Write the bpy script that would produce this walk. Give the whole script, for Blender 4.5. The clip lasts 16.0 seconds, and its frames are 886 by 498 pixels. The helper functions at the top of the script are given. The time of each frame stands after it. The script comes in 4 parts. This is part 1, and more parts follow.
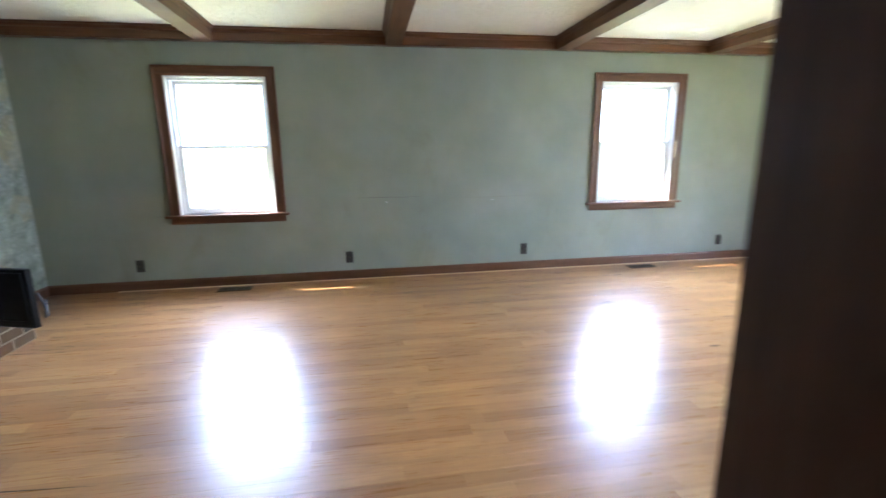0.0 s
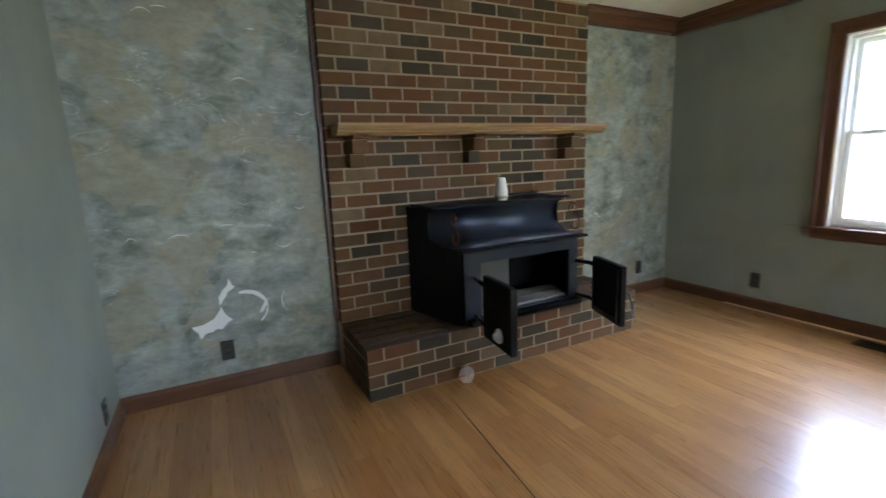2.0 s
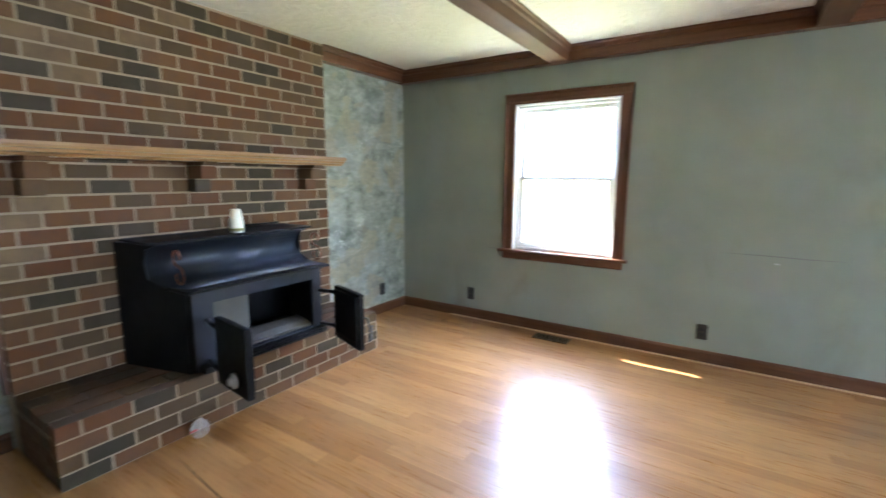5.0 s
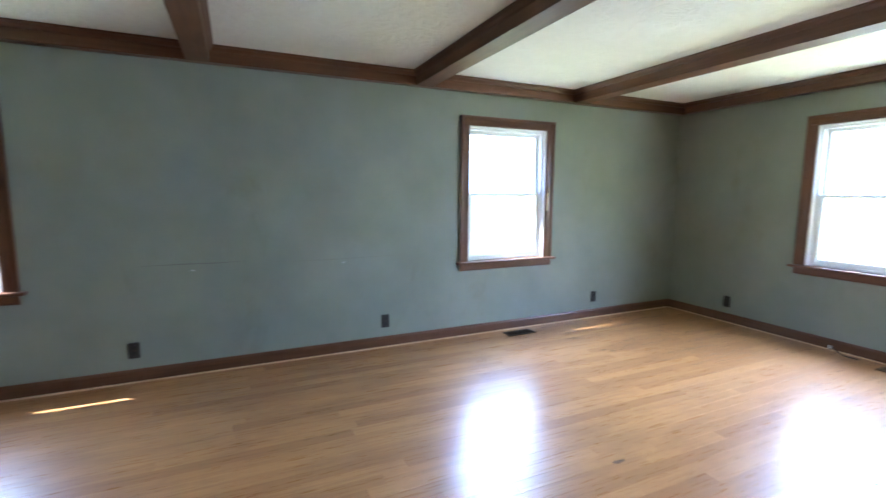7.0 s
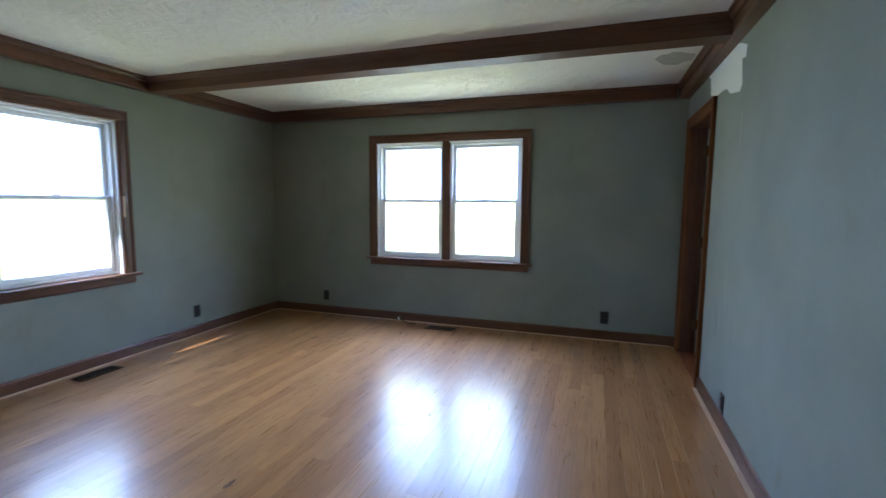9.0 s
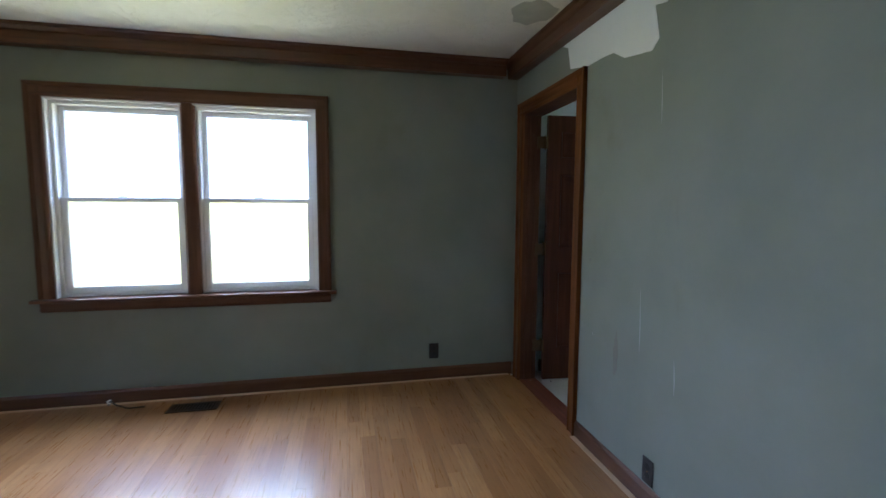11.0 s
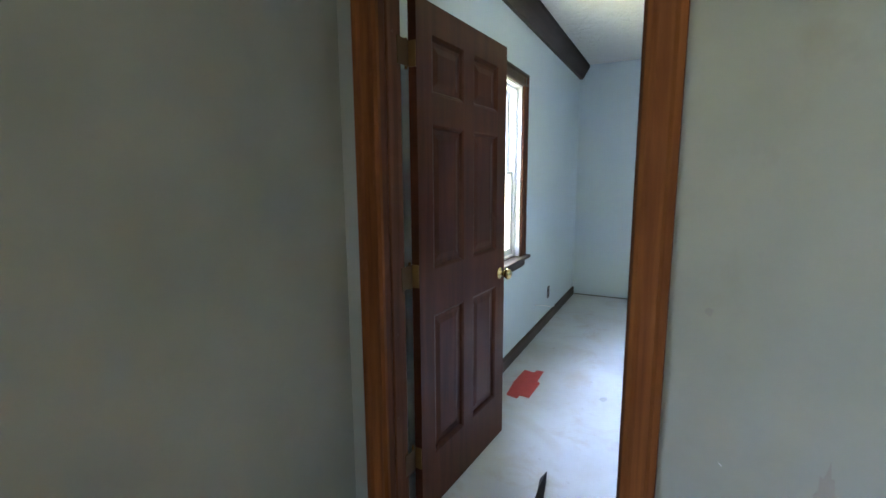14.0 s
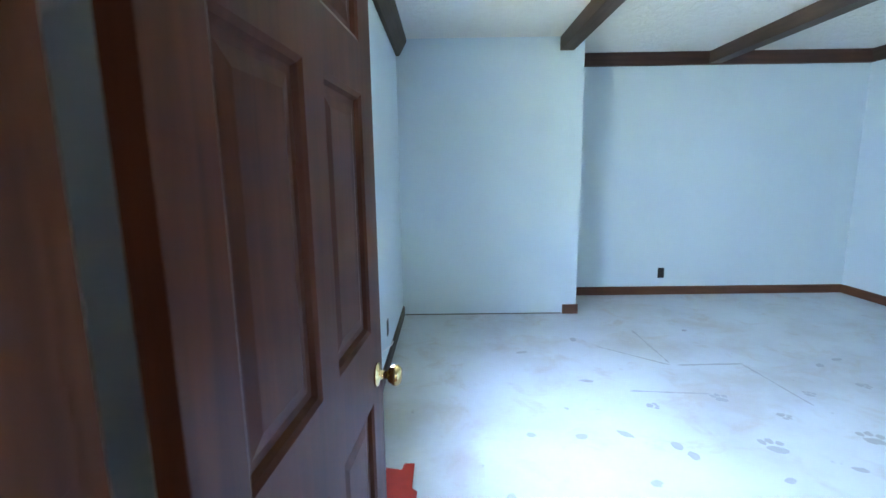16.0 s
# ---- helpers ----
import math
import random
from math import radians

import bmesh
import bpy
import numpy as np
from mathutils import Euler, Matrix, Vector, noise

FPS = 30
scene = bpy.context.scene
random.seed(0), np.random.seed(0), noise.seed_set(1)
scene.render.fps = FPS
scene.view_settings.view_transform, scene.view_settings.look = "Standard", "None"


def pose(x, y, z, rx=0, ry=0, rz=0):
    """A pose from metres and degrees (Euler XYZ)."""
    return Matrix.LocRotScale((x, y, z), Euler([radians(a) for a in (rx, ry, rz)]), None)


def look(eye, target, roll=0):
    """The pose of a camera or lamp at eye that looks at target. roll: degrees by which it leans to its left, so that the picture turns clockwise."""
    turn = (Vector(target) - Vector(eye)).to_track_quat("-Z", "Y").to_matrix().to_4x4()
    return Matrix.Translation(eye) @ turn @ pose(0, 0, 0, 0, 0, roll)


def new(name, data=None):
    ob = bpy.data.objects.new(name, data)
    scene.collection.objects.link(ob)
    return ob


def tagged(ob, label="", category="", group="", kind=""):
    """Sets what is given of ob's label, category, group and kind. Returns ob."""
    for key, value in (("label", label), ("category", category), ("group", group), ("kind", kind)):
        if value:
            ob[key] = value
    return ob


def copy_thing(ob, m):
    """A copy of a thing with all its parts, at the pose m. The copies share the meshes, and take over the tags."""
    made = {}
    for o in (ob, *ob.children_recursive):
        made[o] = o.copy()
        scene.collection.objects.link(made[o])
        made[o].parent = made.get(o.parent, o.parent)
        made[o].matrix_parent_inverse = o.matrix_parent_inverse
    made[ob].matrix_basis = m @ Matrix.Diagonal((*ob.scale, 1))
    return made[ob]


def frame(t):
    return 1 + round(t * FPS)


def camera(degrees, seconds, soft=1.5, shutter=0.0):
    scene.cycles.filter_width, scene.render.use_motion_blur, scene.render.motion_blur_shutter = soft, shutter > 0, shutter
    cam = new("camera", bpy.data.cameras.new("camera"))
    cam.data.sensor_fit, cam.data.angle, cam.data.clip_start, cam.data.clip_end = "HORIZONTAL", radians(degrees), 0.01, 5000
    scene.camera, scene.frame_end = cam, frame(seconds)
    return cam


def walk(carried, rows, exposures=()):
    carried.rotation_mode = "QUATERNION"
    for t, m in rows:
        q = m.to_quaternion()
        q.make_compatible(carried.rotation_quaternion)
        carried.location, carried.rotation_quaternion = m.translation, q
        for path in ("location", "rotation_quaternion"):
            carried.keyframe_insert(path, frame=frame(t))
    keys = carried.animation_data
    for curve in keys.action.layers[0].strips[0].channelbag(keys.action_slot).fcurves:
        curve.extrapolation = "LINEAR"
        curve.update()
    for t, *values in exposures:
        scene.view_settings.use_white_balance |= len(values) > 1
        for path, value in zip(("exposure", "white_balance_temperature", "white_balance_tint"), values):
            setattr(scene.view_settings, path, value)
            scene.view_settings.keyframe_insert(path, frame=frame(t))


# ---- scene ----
cam = camera(89.0, 16.0, 1.5, 0.3)

PATH = [
    (0, (3.08, -4.744, 1.305), (3.398, -2.814, 0.887), -0.7),
    (0.5, (3.078, -4.454, 1.331), (2.831, -2.512, 0.923), -1.3),
    (1, (2.978, -4.221, 1.316), (1.999, -2.521, 0.924), -1.8),
    (1.5, (2.88, -4.045, 1.318), (1.421, -2.735, 0.925), -2.0),
    (2, (2.873, -3.903, 1.302), (1.122, -3.014, 0.925), -2.4),
    (2.5, (2.882, -3.843, 1.285), (0.968, -3.372, 0.948), -2.4),
    (3, (2.89, -3.856, 1.297), (0.927, -3.655, 0.97), -1.7),
    (3.2, (2.889, -3.853, 1.295), (0.924, -3.657, 0.976), -1.6),
    (5.3, (3.041, -3.835, 1.392), (2.287, -2.009, 1.084), 0.5),
    (5.5, (3.074, -3.815, 1.391), (2.527, -1.915, 1.092), 0.6),
    (6, (3.233, -3.85, 1.339), (3.199, -1.866, 1.084), 0.7),
    (6.5, (3.499, -3.878, 1.342), (3.854, -1.924, 1.106), 0.1),
    (7, (3.583, -3.852, 1.403), (4.413, -2.049, 1.154), 0.3),
    (7.5, (3.536, -3.858, 1.435), (4.792, -2.322, 1.182), 0.7),
    (8, (3.574, -3.867, 1.434), (5.139, -2.647, 1.191), 0.8),
    (8.5, (3.61, -3.91, 1.396), (5.391, -3.026, 1.181), 0.6),
    (9, (3.741, -3.857, 1.36), (5.626, -3.218, 1.158), 0.4),
    (9.5, (3.922, -3.762, 1.329), (5.884, -3.407, 1.171), 0.8),
    (10, (4.209, -3.554, 1.325), (6.202, -3.454, 1.194), 0.6),
    (10.2, (4.369, -3.5, 1.32), (6.364, -3.518, 1.186), 0.5),
    (12.3, (6.244, -3.067, 1.39), (7.871, -4.208, 1.16), 0.6),
    (12.5, (6.399, -3.051, 1.391), (7.923, -4.328, 1.17), 0.6),
    (13, (6.766, -3.14, 1.377), (8.118, -4.596, 1.155), 0.1),
    (13.5, (7.115, -3.251, 1.402), (8.275, -4.861, 1.149), 0.3),
    (14, (7.422, -3.35, 1.393), (8.325, -5.108, 1.087), -0.4),
    (14.5, (7.67, -3.58, 1.397), (8.392, -5.415, 1.064), -0.8),
    (15, (7.871, -3.806, 1.398), (8.348, -5.718, 1.06), -0.7),
    (15.5, (7.982, -4.09, 1.403), (8.104, -6.058, 1.07), -0.7),
    (16, (8.022, -4.418, 1.421), (8.038, -6.391, 1.09), -0.8),
]
# seconds, stops, kelvin, tint
EXPOSURE = [(0, 0.98, 5550, 12), (0.6, 0.84, 5600, 12), (1.0, 0.55, 5700, 11), (1.5, 0.42, 5880, 10), (2.0, 0.42, 6100, 11), (2.5, 0.50, 6280, 12), (3.2, 0.68, 6350, 12),
            (5.3, 1.24, 5550, 12), (6, 1.12, 5230, 12), (7, 0.44, 5100, 12), (8, -0.26, 5050, 12), (9, -0.76, 5030, 13), (10, -0.88, 5100, 14),
            (12.3, -1.10, 5620, 16), (12.5, -1.00, 5620, 16), (13.0, -0.62, 5680, 20), (13.5, -0.24, 5750, 19), (14.5, 0.15, 5600, 18), (15, 0.25, 5450, 17), (15.5, 0.34, 5160, 17), (16, 0.48, 5100, 16)]
walk(cam, [(t, look(eye, target, roll)) for t, eye, target, roll in PATH], EXPOSURE)

# ---- world, sun, window light ----
world = bpy.data.worlds.new("world")
scene.world = world
world.use_nodes = True
wn = world.node_tree.nodes
sky = wn.new("ShaderNodeTexSky")
sky.sky_type = 'NISHITA'
sky.sun_disc = False
SUN_WAY = Vector((0.59, -0.25, -0.75)).normalized()
sky.sun_elevation = math.asin(-SUN_WAY.z)
sky.sun_rotation = math.atan2(-SUN_WAY.x, -SUN_WAY.y)
wn["Background"].inputs["Strength"].default_value = 0.12
world.node_tree.links.new(sky.outputs[0], wn["Background"].inputs["Color"])

sun = new("sun", bpy.data.lights.new("sun", 'SUN'))
sun.data.energy, sun.data.angle, sun.data.color = 25.0, radians(0.5), (1.0, 0.96, 0.90)
sun.matrix_world = look((0, 0, 0), SUN_WAY)

SKY_TINT, LAWN_TINT, SHADE_TINT = (0.55, 0.69, 1.0), (1.0, 0.985, 0.46), (0.61, 0.725, 1.0)


def window_light(cx, cy, cz, width, height, out, sky_power, lawn_power, sky_tint=SKY_TINT, sky_tilt=38, sky_spread=122):
    """Sky light from the upper half of an opening, light off the lawn from the lower half. out: the way out of the room."""
    o = Vector((out[0], out[1], 0))
    half = height / 2
    for sign, tint, power in ((1, sky_tint, sky_power), (-1, LAWN_TINT, lawn_power)):
        tilt = radians(sky_tilt)
        lamp = new("window_light", bpy.data.lights.new("window_light", 'AREA'))
        lamp.data.shape, lamp.data.size, lamp.data.size_y = 'RECTANGLE', width, half / math.cos(tilt)
        lamp.data.color, lamp.data.energy = tint, power
        lamp.data.spread = radians(sky_spread if sign > 0 else 180)
        mid = Vector((cx, cy, cz + sign * half / 2)) + o * (0.14 + half / 2 * math.tan(tilt))
        face = -o * math.cos(tilt) + Vector((0, 0, -sign * math.sin(tilt)))
        lamp.matrix_world = look(mid, mid + face)


window_light(1.72, 0.0, 1.39, 2.1, 1.55, (0, 1), 80, 36)
window_light(6.07, 0.0, 1.39, 2.1, 1.55, (0, 1), 76, 25)
window_light(8.47, -2.28, 1.39, 2.8, 1.55, (1, 0), 174, 86)
window_light(8.47, -6.75, 1.43, 2.6, 1.6, (1, 0), 245, 195, SHADE_TINT, 32, 140)


# ---- materials ----
class Nodes:
    """A small writer of node trees."""

    def __init__(self, name):
        self.m = bpy.data.materials.new(name)
        self.m.use_nodes = True
        self.t = self.m.node_tree
        self.b = self.t.nodes["Principled BSDF"]

    def add(self, kind, **sets):
        n = self.t.nodes.new("ShaderNode" + kind)
        for k, v in sets.items():
            n.inputs[k.replace("_", " ")].default_value = v
        return n

    def link(self, a, b):
        self.t.links.new(a, b)

    def coords(self, scale=(1, 1, 1), world_space=True):
        src = self.add("NewGeometry").outputs["Position"] if world_space else self.add("TexCoord").outputs["Object"]
        mp = self.add("Mapping")
        mp.inputs["Scale"].default_value = scale
        self.link(src, mp.inputs["Vector"])
        return mp.outputs["Vector"]

    def noise(self, vec, scale, detail=4.0, rough=0.55, distort=0.0):
        n = self.add("TexNoise", Scale=scale, Detail=detail, Roughness=rough, Distortion=distort)
        self.link(vec, n.inputs["Vector"])
        return n.outputs["Fac"]

    def ramp(self, fac, stops):
        r = self.add("ValToRGB")
        e = r.color_ramp.elements
        e.remove(e[1])
        e[0].position, e[0].color = stops[0][0], (*stops[0][1], 1)
        for p, c in stops[1:]:
            e.new(p).color = (*c, 1)
        self.link(fac, r.inputs["Fac"])
        return r.outputs["Color"]

    def mix(self, fac, a, b, mode='MIX'):
        n = self.t.nodes.new("ShaderNodeMix")
        n.data_type, n.blend_type = 'RGBA', mode
        for sock, v in ((n.inputs[0], fac), (n.inputs[6], a), (n.inputs[7], b)):
            if isinstance(v, (int, float)):
                sock.default_value = v
            elif isinstance(v, tuple):
                sock.default_value = (*v, 1)
            else:
                self.link(v, sock)
        return n.outputs[2]

    def math(self, op, a, b):
        n = self.t.nodes.new("ShaderNodeMath")
        n.operation = op
        for sock, v in ((n.inputs[0], a), (n.inputs[1], b)):
            if isinstance(v, (int, float)):
                sock.default_value = v
            else:
                self.link(v, sock)
        return n.outputs[0]

    def bump(self, height, strength=0.3, distance=0.01):
        n = self.add("Bump", Strength=strength, Distance=distance)
        self.link(height, n.inputs["Height"])
        self.link(n.outputs["Normal"], self.b.inputs["Normal"])

    def done(self, color=None, rough=0.5, metal=0.0, spec=0.5):
        for key, v in (("Base Color", color), ("Roughness", rough), ("Metallic", metal), ("Specular IOR Level", spec)):
            if v is None:
                continue
            if isinstance(v, tuple):
                self.b.inputs[key].default_value = (*v, 1)
            elif isinstance(v, (int, float)):
                self.b.inputs[key].default_value = v
            else:
                self.link(v, self.b.inputs[key])
        return self.m


def paint(name, a, b, rough=0.75, stain=None, stain_amount=0.3, bumpy=0.12, big=0.9):
    n = Nodes(name)
    v = n.coords()
    c = n.ramp(n.noise(v, big, 5), [(0.3, a), (0.72, b)])
    c = n.mix(n.math('MULTIPLY', n.noise(v, 60, 2), 0.12), c, tuple(x * 0.8 for x in a))
    if stain:
        s = n.ramp(n.noise(n.coords((1, 1, 0.55)), 2.3, 6, 0.62, 0.4), [(0.60, (0, 0, 0)), (0.78, (1, 1, 1))])
        c = n.mix(n.math('MULTIPLY', s, stain_amount), c, stain)
    n.bump(n.noise(v, 180, 3), bumpy, 0.002)
    return n.done(c, rough, 0.0, 0.25)


def wood(name, dark, light, rough=0.35, grain=(1, 1, 1), spec=0.5, wear=0.0):
    """grain: scale along each axis, small along the grain."""
    n = Nodes(name)
    v = n.coords(grain)
    g = n.noise(v, 28, 5, 0.6, 0.5)
    c = n.ramp(g, [(0.28, dark), (0.70, light)])
    w = n.noise(n.coords(), 3.0, 4)
    c = n.mix(n.math('MULTIPLY', w, 0.5), c, tuple(x * 0.7 for x in dark))
    if wear:
        s = n.ramp(n.noise(n.coords(), 38, 5, 0.7), [(0.66, (0, 0, 0)), (0.72, (1, 1, 1))])
        c = n.mix(n.math('MULTIPLY', s, wear), c, (0.45, 0.36, 0.27))
    n.bump(g, 0.12, 0.002)
    r = n.math('ADD', n.math('MULTIPLY', w, 0.2), rough - 0.1)
    return n.done(c, r, 0.0, spec)


def plain(name, color, rough=0.5, metal=0.0, spec=0.5, vary=0.25, scale=25):
    n = Nodes(name)
    f = n.noise(n.coords(), scale, 4)
    c = n.mix(n.math('MULTIPLY', f, vary), color, tuple(x * 0.45 for x in color))
    r = n.math('ADD', n.math('MULTIPLY', f, 0.2), rough - 0.1)
    return n.done(c, r, metal, spec)


def wallpaper_material():
    n = Nodes("marbled_wallpaper")
    v = n.coords()
    base = n.ramp(n.noise(n.coords((1, 0.8, 1.3)), 6.5, 8, 0.66, 0.25), [(0.32, (0.100, 0.114, 0.086)), (0.44, (0.200, 0.222, 0.180)), (0.56, (0.305, 0.325, 0.270)), (0.70, (0.450, 0.450, 0.370))])
    blot = n.ramp(n.noise(n.coords((1, 1.1, 1.2)), 2.1, 3, 0.45, 0.35), [(0.525, (0, 0, 0)), (0.535, (1, 1, 1))])
    c = n.mix(n.math('MULTIPLY', blot, 0.66), base, (0.315, 0.280, 0.180))
    blot2 = n.ramp(n.noise(n.coords((1.4, 1.2, 0.9)), 2.9, 4, 0.5, 0.4), [(0.560, (0, 0, 0)), (0.580, (1, 1, 1))])
    c = n.mix(n.math('MULTIPLY', blot2, 0.45), c, (0.320, 0.350, 0.325))
    blot3 = n.ramp(n.noise(n.coords((0.8, 0.9, 1.1)), 4.3, 5, 0.55, 0.3), [(0.600, (0, 0, 0)), (0.625, (1, 1, 1))])
    c = n.mix(n.math('MULTIPLY', blot3, 0.45), c, (0.145, 0.165, 0.135))
    fine = n.noise(n.coords((1, 0.7, 1.4)), 20, 8, 0.72)
    c = n.mix(n.math('MULTIPLY', n.ramp(fine, [(0.42, (0, 0, 0)), (0.66, (1, 1, 1))]), 0.45), c, (0.130, 0.140, 0.115))
    vein = n.noise(n.coords((1, 0.8, 1.5)), 3.4, 3, 0.5, 2.2)
    line = n.math('ABSOLUTE', n.math('SUBTRACT', vein, 0.5), 0)
    line = n.ramp(line, [(0.0, (1, 1, 1)), (0.006, (0, 0, 0))])
    gate = n.ramp(n.noise(v, 2.1, 2), [(0.54, (0, 0, 0)), (0.58, (1, 1, 1))])
    c = n.mix(n.math('MULTIPLY', n.math('MULTIPLY', line, gate), 0.7), c, (0.72, 0.73, 0.66))
    n.bump(fine, 0.15, 0.003)
    return n.done(c, 0.55)


def plank_material():
    n = Nodes("oak_floor")
    info = n.add("ObjectInfo").outputs["Random"]
    isl = n.add("NewGeometry").outputs["Random Per Island"]
    rnd = n.math('FRACT', n.math('ADD', info, isl), 0)
    shift = n.add("CombineXYZ")
    n.link(n.math('MULTIPLY', rnd, 37.0), shift.inputs[2])
    add = n.t.nodes.new("ShaderNodeVectorMath")
    add.operation = 'ADD'
    n.link(n.coords((0.22, 5.0, 1)), add.inputs[0])
    n.link(shift.outputs[0], add.inputs[1])
    g = n.noise(add.outputs[0], 22, 6, 0.62, 0.6)
    tone = n.ramp(rnd, [(0.0, (0.385, 0.168, 0.046)), (0.5, (0.480, 0.230, 0.072)), (1.0, (0.560, 0.285, 0.096))])
    c = n.mix(n.math('MULTIPLY', n.ramp(g, [(0.30, (1, 1, 1)), (0.70, (0, 0, 0))]), 0.32), tone, (0.20, 0.086, 0.028))
    streak = n.noise(n.coords((0.35, 9.0, 1)), 4.0, 3, 0.5)
    c = n.mix(n.math('MULTIPLY', n.ramp(streak, [(0.50, (0, 0, 0)), (0.80, (1, 1, 1))]), 0.35), c, (0.16, 0.070, 0.028))
    cloud = n.noise(n.coords((0.8, 1.5, 1)), 2.6, 6, 0.62)
    c = n.mix(n.math('MULTIPLY', n.ramp(cloud, [(0.45, (0, 0, 0)), (0.72, (1, 1, 1))]), 0.42), c, (0.21, 0.085, 0.028))
    r = n.math('ADD', n.math('MULTIPLY', g, 0.14), 0.22)
    n.bump(g, 0.04, 0.001)
    n.b.inputs["Coat Weight"].default_value = 1.0
    n.b.inputs["Coat Roughness"].default_value = 0.24
    n.b.inputs["Coat IOR"].default_value = 1.7
    return n.done(c, r, 0.0, 0.5)


def brick_material(name="mixed_brick", soot_amount=0.35, soot_color=(0.15, 0.105, 0.068)):
    n = Nodes(name)
    rnd = n.add("ObjectInfo").outputs["Random"]
    r = n.add("ValToRGB")
    r.color_ramp.interpolation = 'CONSTANT'
    e = r.color_ramp.elements
    cols = ((0.0, (0.120, 0.054, 0.020)), (0.18, (0.098, 0.056, 0.024)), (0.34, (0.042, 0.034, 0.021)), (0.46, (0.112, 0.046, 0.018)),
            (0.62, (0.078, 0.050, 0.025)), (0.74, (0.052, 0.041, 0.026)), (0.84, (0.128, 0.060, 0.026)), (0.95, (0.160, 0.105, 0.054)))
    e.remove(e[1])
    e[0].position, e[0].color = cols[0][0], (*cols[0][1], 1)
    for p, c in cols[1:]:
        e.new(p).color = (*c, 1)
    n.link(rnd, r.inputs["Fac"])
    v = n.coords()
    m = n.noise(v, 9, 6, 0.7)
    c = n.mix(n.math('MULTIPLY', n.ramp(m, [(0.42, (0, 0, 0)), (0.66, (1, 1, 1))]), 0.46), r.outputs["Color"], (0.070, 0.046, 0.032))
    soot = n.noise(v, 2.2, 4)
    c = n.mix(n.math('MULTIPLY', n.ramp(soot, [(0.30 if soot_amount > 0.5 else 0.5, (0, 0, 0)), (0.8, (1, 1, 1))]), soot_amount), c, soot_color)
    f = n.noise(v, 130, 4, 0.7)
    n.bump(f, 0.5, 0.003)
    return n.done(c, 0.85, 0.0, 0.2)


def ceiling_material():
    n = Nodes("stippled_ceiling")
    v = n.coords()
    a = n.noise(v, 7, 6, 0.66, 1.5)
    blob = n.ramp(a, [(0.42, (0, 0, 0)), (0.56, (1, 1, 1))])
    c = n.mix(n.math('MULTIPLY', n.noise(v, 1.1, 4), 0.35), (0.80, 0.79, 0.74), (0.70, 0.69, 0.62))
    c = n.mix(n.math('MULTIPLY', blob, 0.12), c, (0.60, 0.58, 0.52))
    h = n.math('ADD', n.math('MULTIPLY', blob, 1.0), n.math('MULTIPLY', n.noise(v, 40, 4), 0.35))
    n.bump(h, 0.55, 0.012)
    return n.done(c, 0.85)


def subfloor_material():
    n = Nodes("bare_white_floor")
    v = n.coords()
    c = n.ramp(n.noise(v, 0.9, 6, 0.6), [(0.32, (0.43, 0.44, 0.43)), (0.50, (0.54, 0.57, 0.59)), (0.72, (0.62, 0.66, 0.68))])
    s = n.ramp(n.noise(v, 3.4, 7, 0.68, 0.8), [(0.53, (0, 0, 0)), (0.68, (1, 1, 1))])
    c = n.mix(n.math('MULTIPLY', s, 0.55), c, (0.42, 0.365, 0.30))
    w = n.ramp(n.noise(v, 1.3, 5, 0.6, 0.6), [(0.55, (0, 0, 0)), (0.68, (1, 1, 1))])
    c = n.mix(n.math('MULTIPLY', w, 0.55), c, (0.44, 0.40, 0.35))
    d = n.ramp(n.noise(v, 11, 4, 0.6), [(0.69, (0, 0, 0)), (0.74, (1, 1, 1))])
    c = n.mix(n.math('MULTIPLY', d, 0.6), c, (0.30, 0.29, 0.28))
    n.bump(n.noise(v, 45, 5), 0.12, 0.003)
    return n.done(c, 0.42)


def glass_material():
    m = bpy.data.materials.new("window_glass")
    m.use_nodes = True
    b = m.node_tree.nodes["Principled BSDF"]
    b.inputs["Transmission Weight"].default_value = 1.0
    b.inputs["Roughness"].default_value = 0.0
    b.inputs["IOR"].default_value = 1.1
    b.inputs["Base Color"].default_value = (1, 1, 1, 1)
    return m


SAGE = paint("sage_wall_paint", (0.218, 0.238, 0.198), (0.280, 0.298, 0.252), 0.78, (0.190, 0.175, 0.125), 0.55, 0.12, 1.5)
PALE = paint("pale_blue_wall_paint", (0.56, 0.64, 0.68), (0.62, 0.70, 0.74), 0.7, (0.50, 0.56, 0.59), 0.25)
CEIL = ceiling_material()
TRIM_X = wood("walnut_trim_x", (0.080, 0.029, 0.012), (0.158, 0.066, 0.028), 0.36, (0.06, 1, 1))
TRIM_Y = wood("walnut_trim_y", (0.080, 0.029, 0.012), (0.158, 0.066, 0.028), 0.36, (1, 0.06, 1))
TRIM_Z = wood("walnut_trim_z", (0.080, 0.029, 0.012), (0.158, 0.066, 0.028), 0.36, (1, 1, 0.06))
BEAM_Y = wood("walnut_beam", (0.070, 0.027, 0.010), (0.145, 0.060, 0.023), 0.52, (1, 0.05, 1))
DOORCASE_Z = wood("orange_door_casing", (0.090, 0.029, 0.008), (0.215, 0.080, 0.021), 0.6, (1, 1, 0.05), 0.1)
DOORCASE_X = wood("orange_door_casing_head", (0.090, 0.029, 0.008), (0.215, 0.080, 0.021), 0.6, (0.05, 1, 1), 0.1)
OPEN_JAMB = wood("dark_opening_jamb", (0.040, 0.017, 0.008), (0.075, 0.033, 0.015), 0.6, (1, 1, 0.06), 0.08)
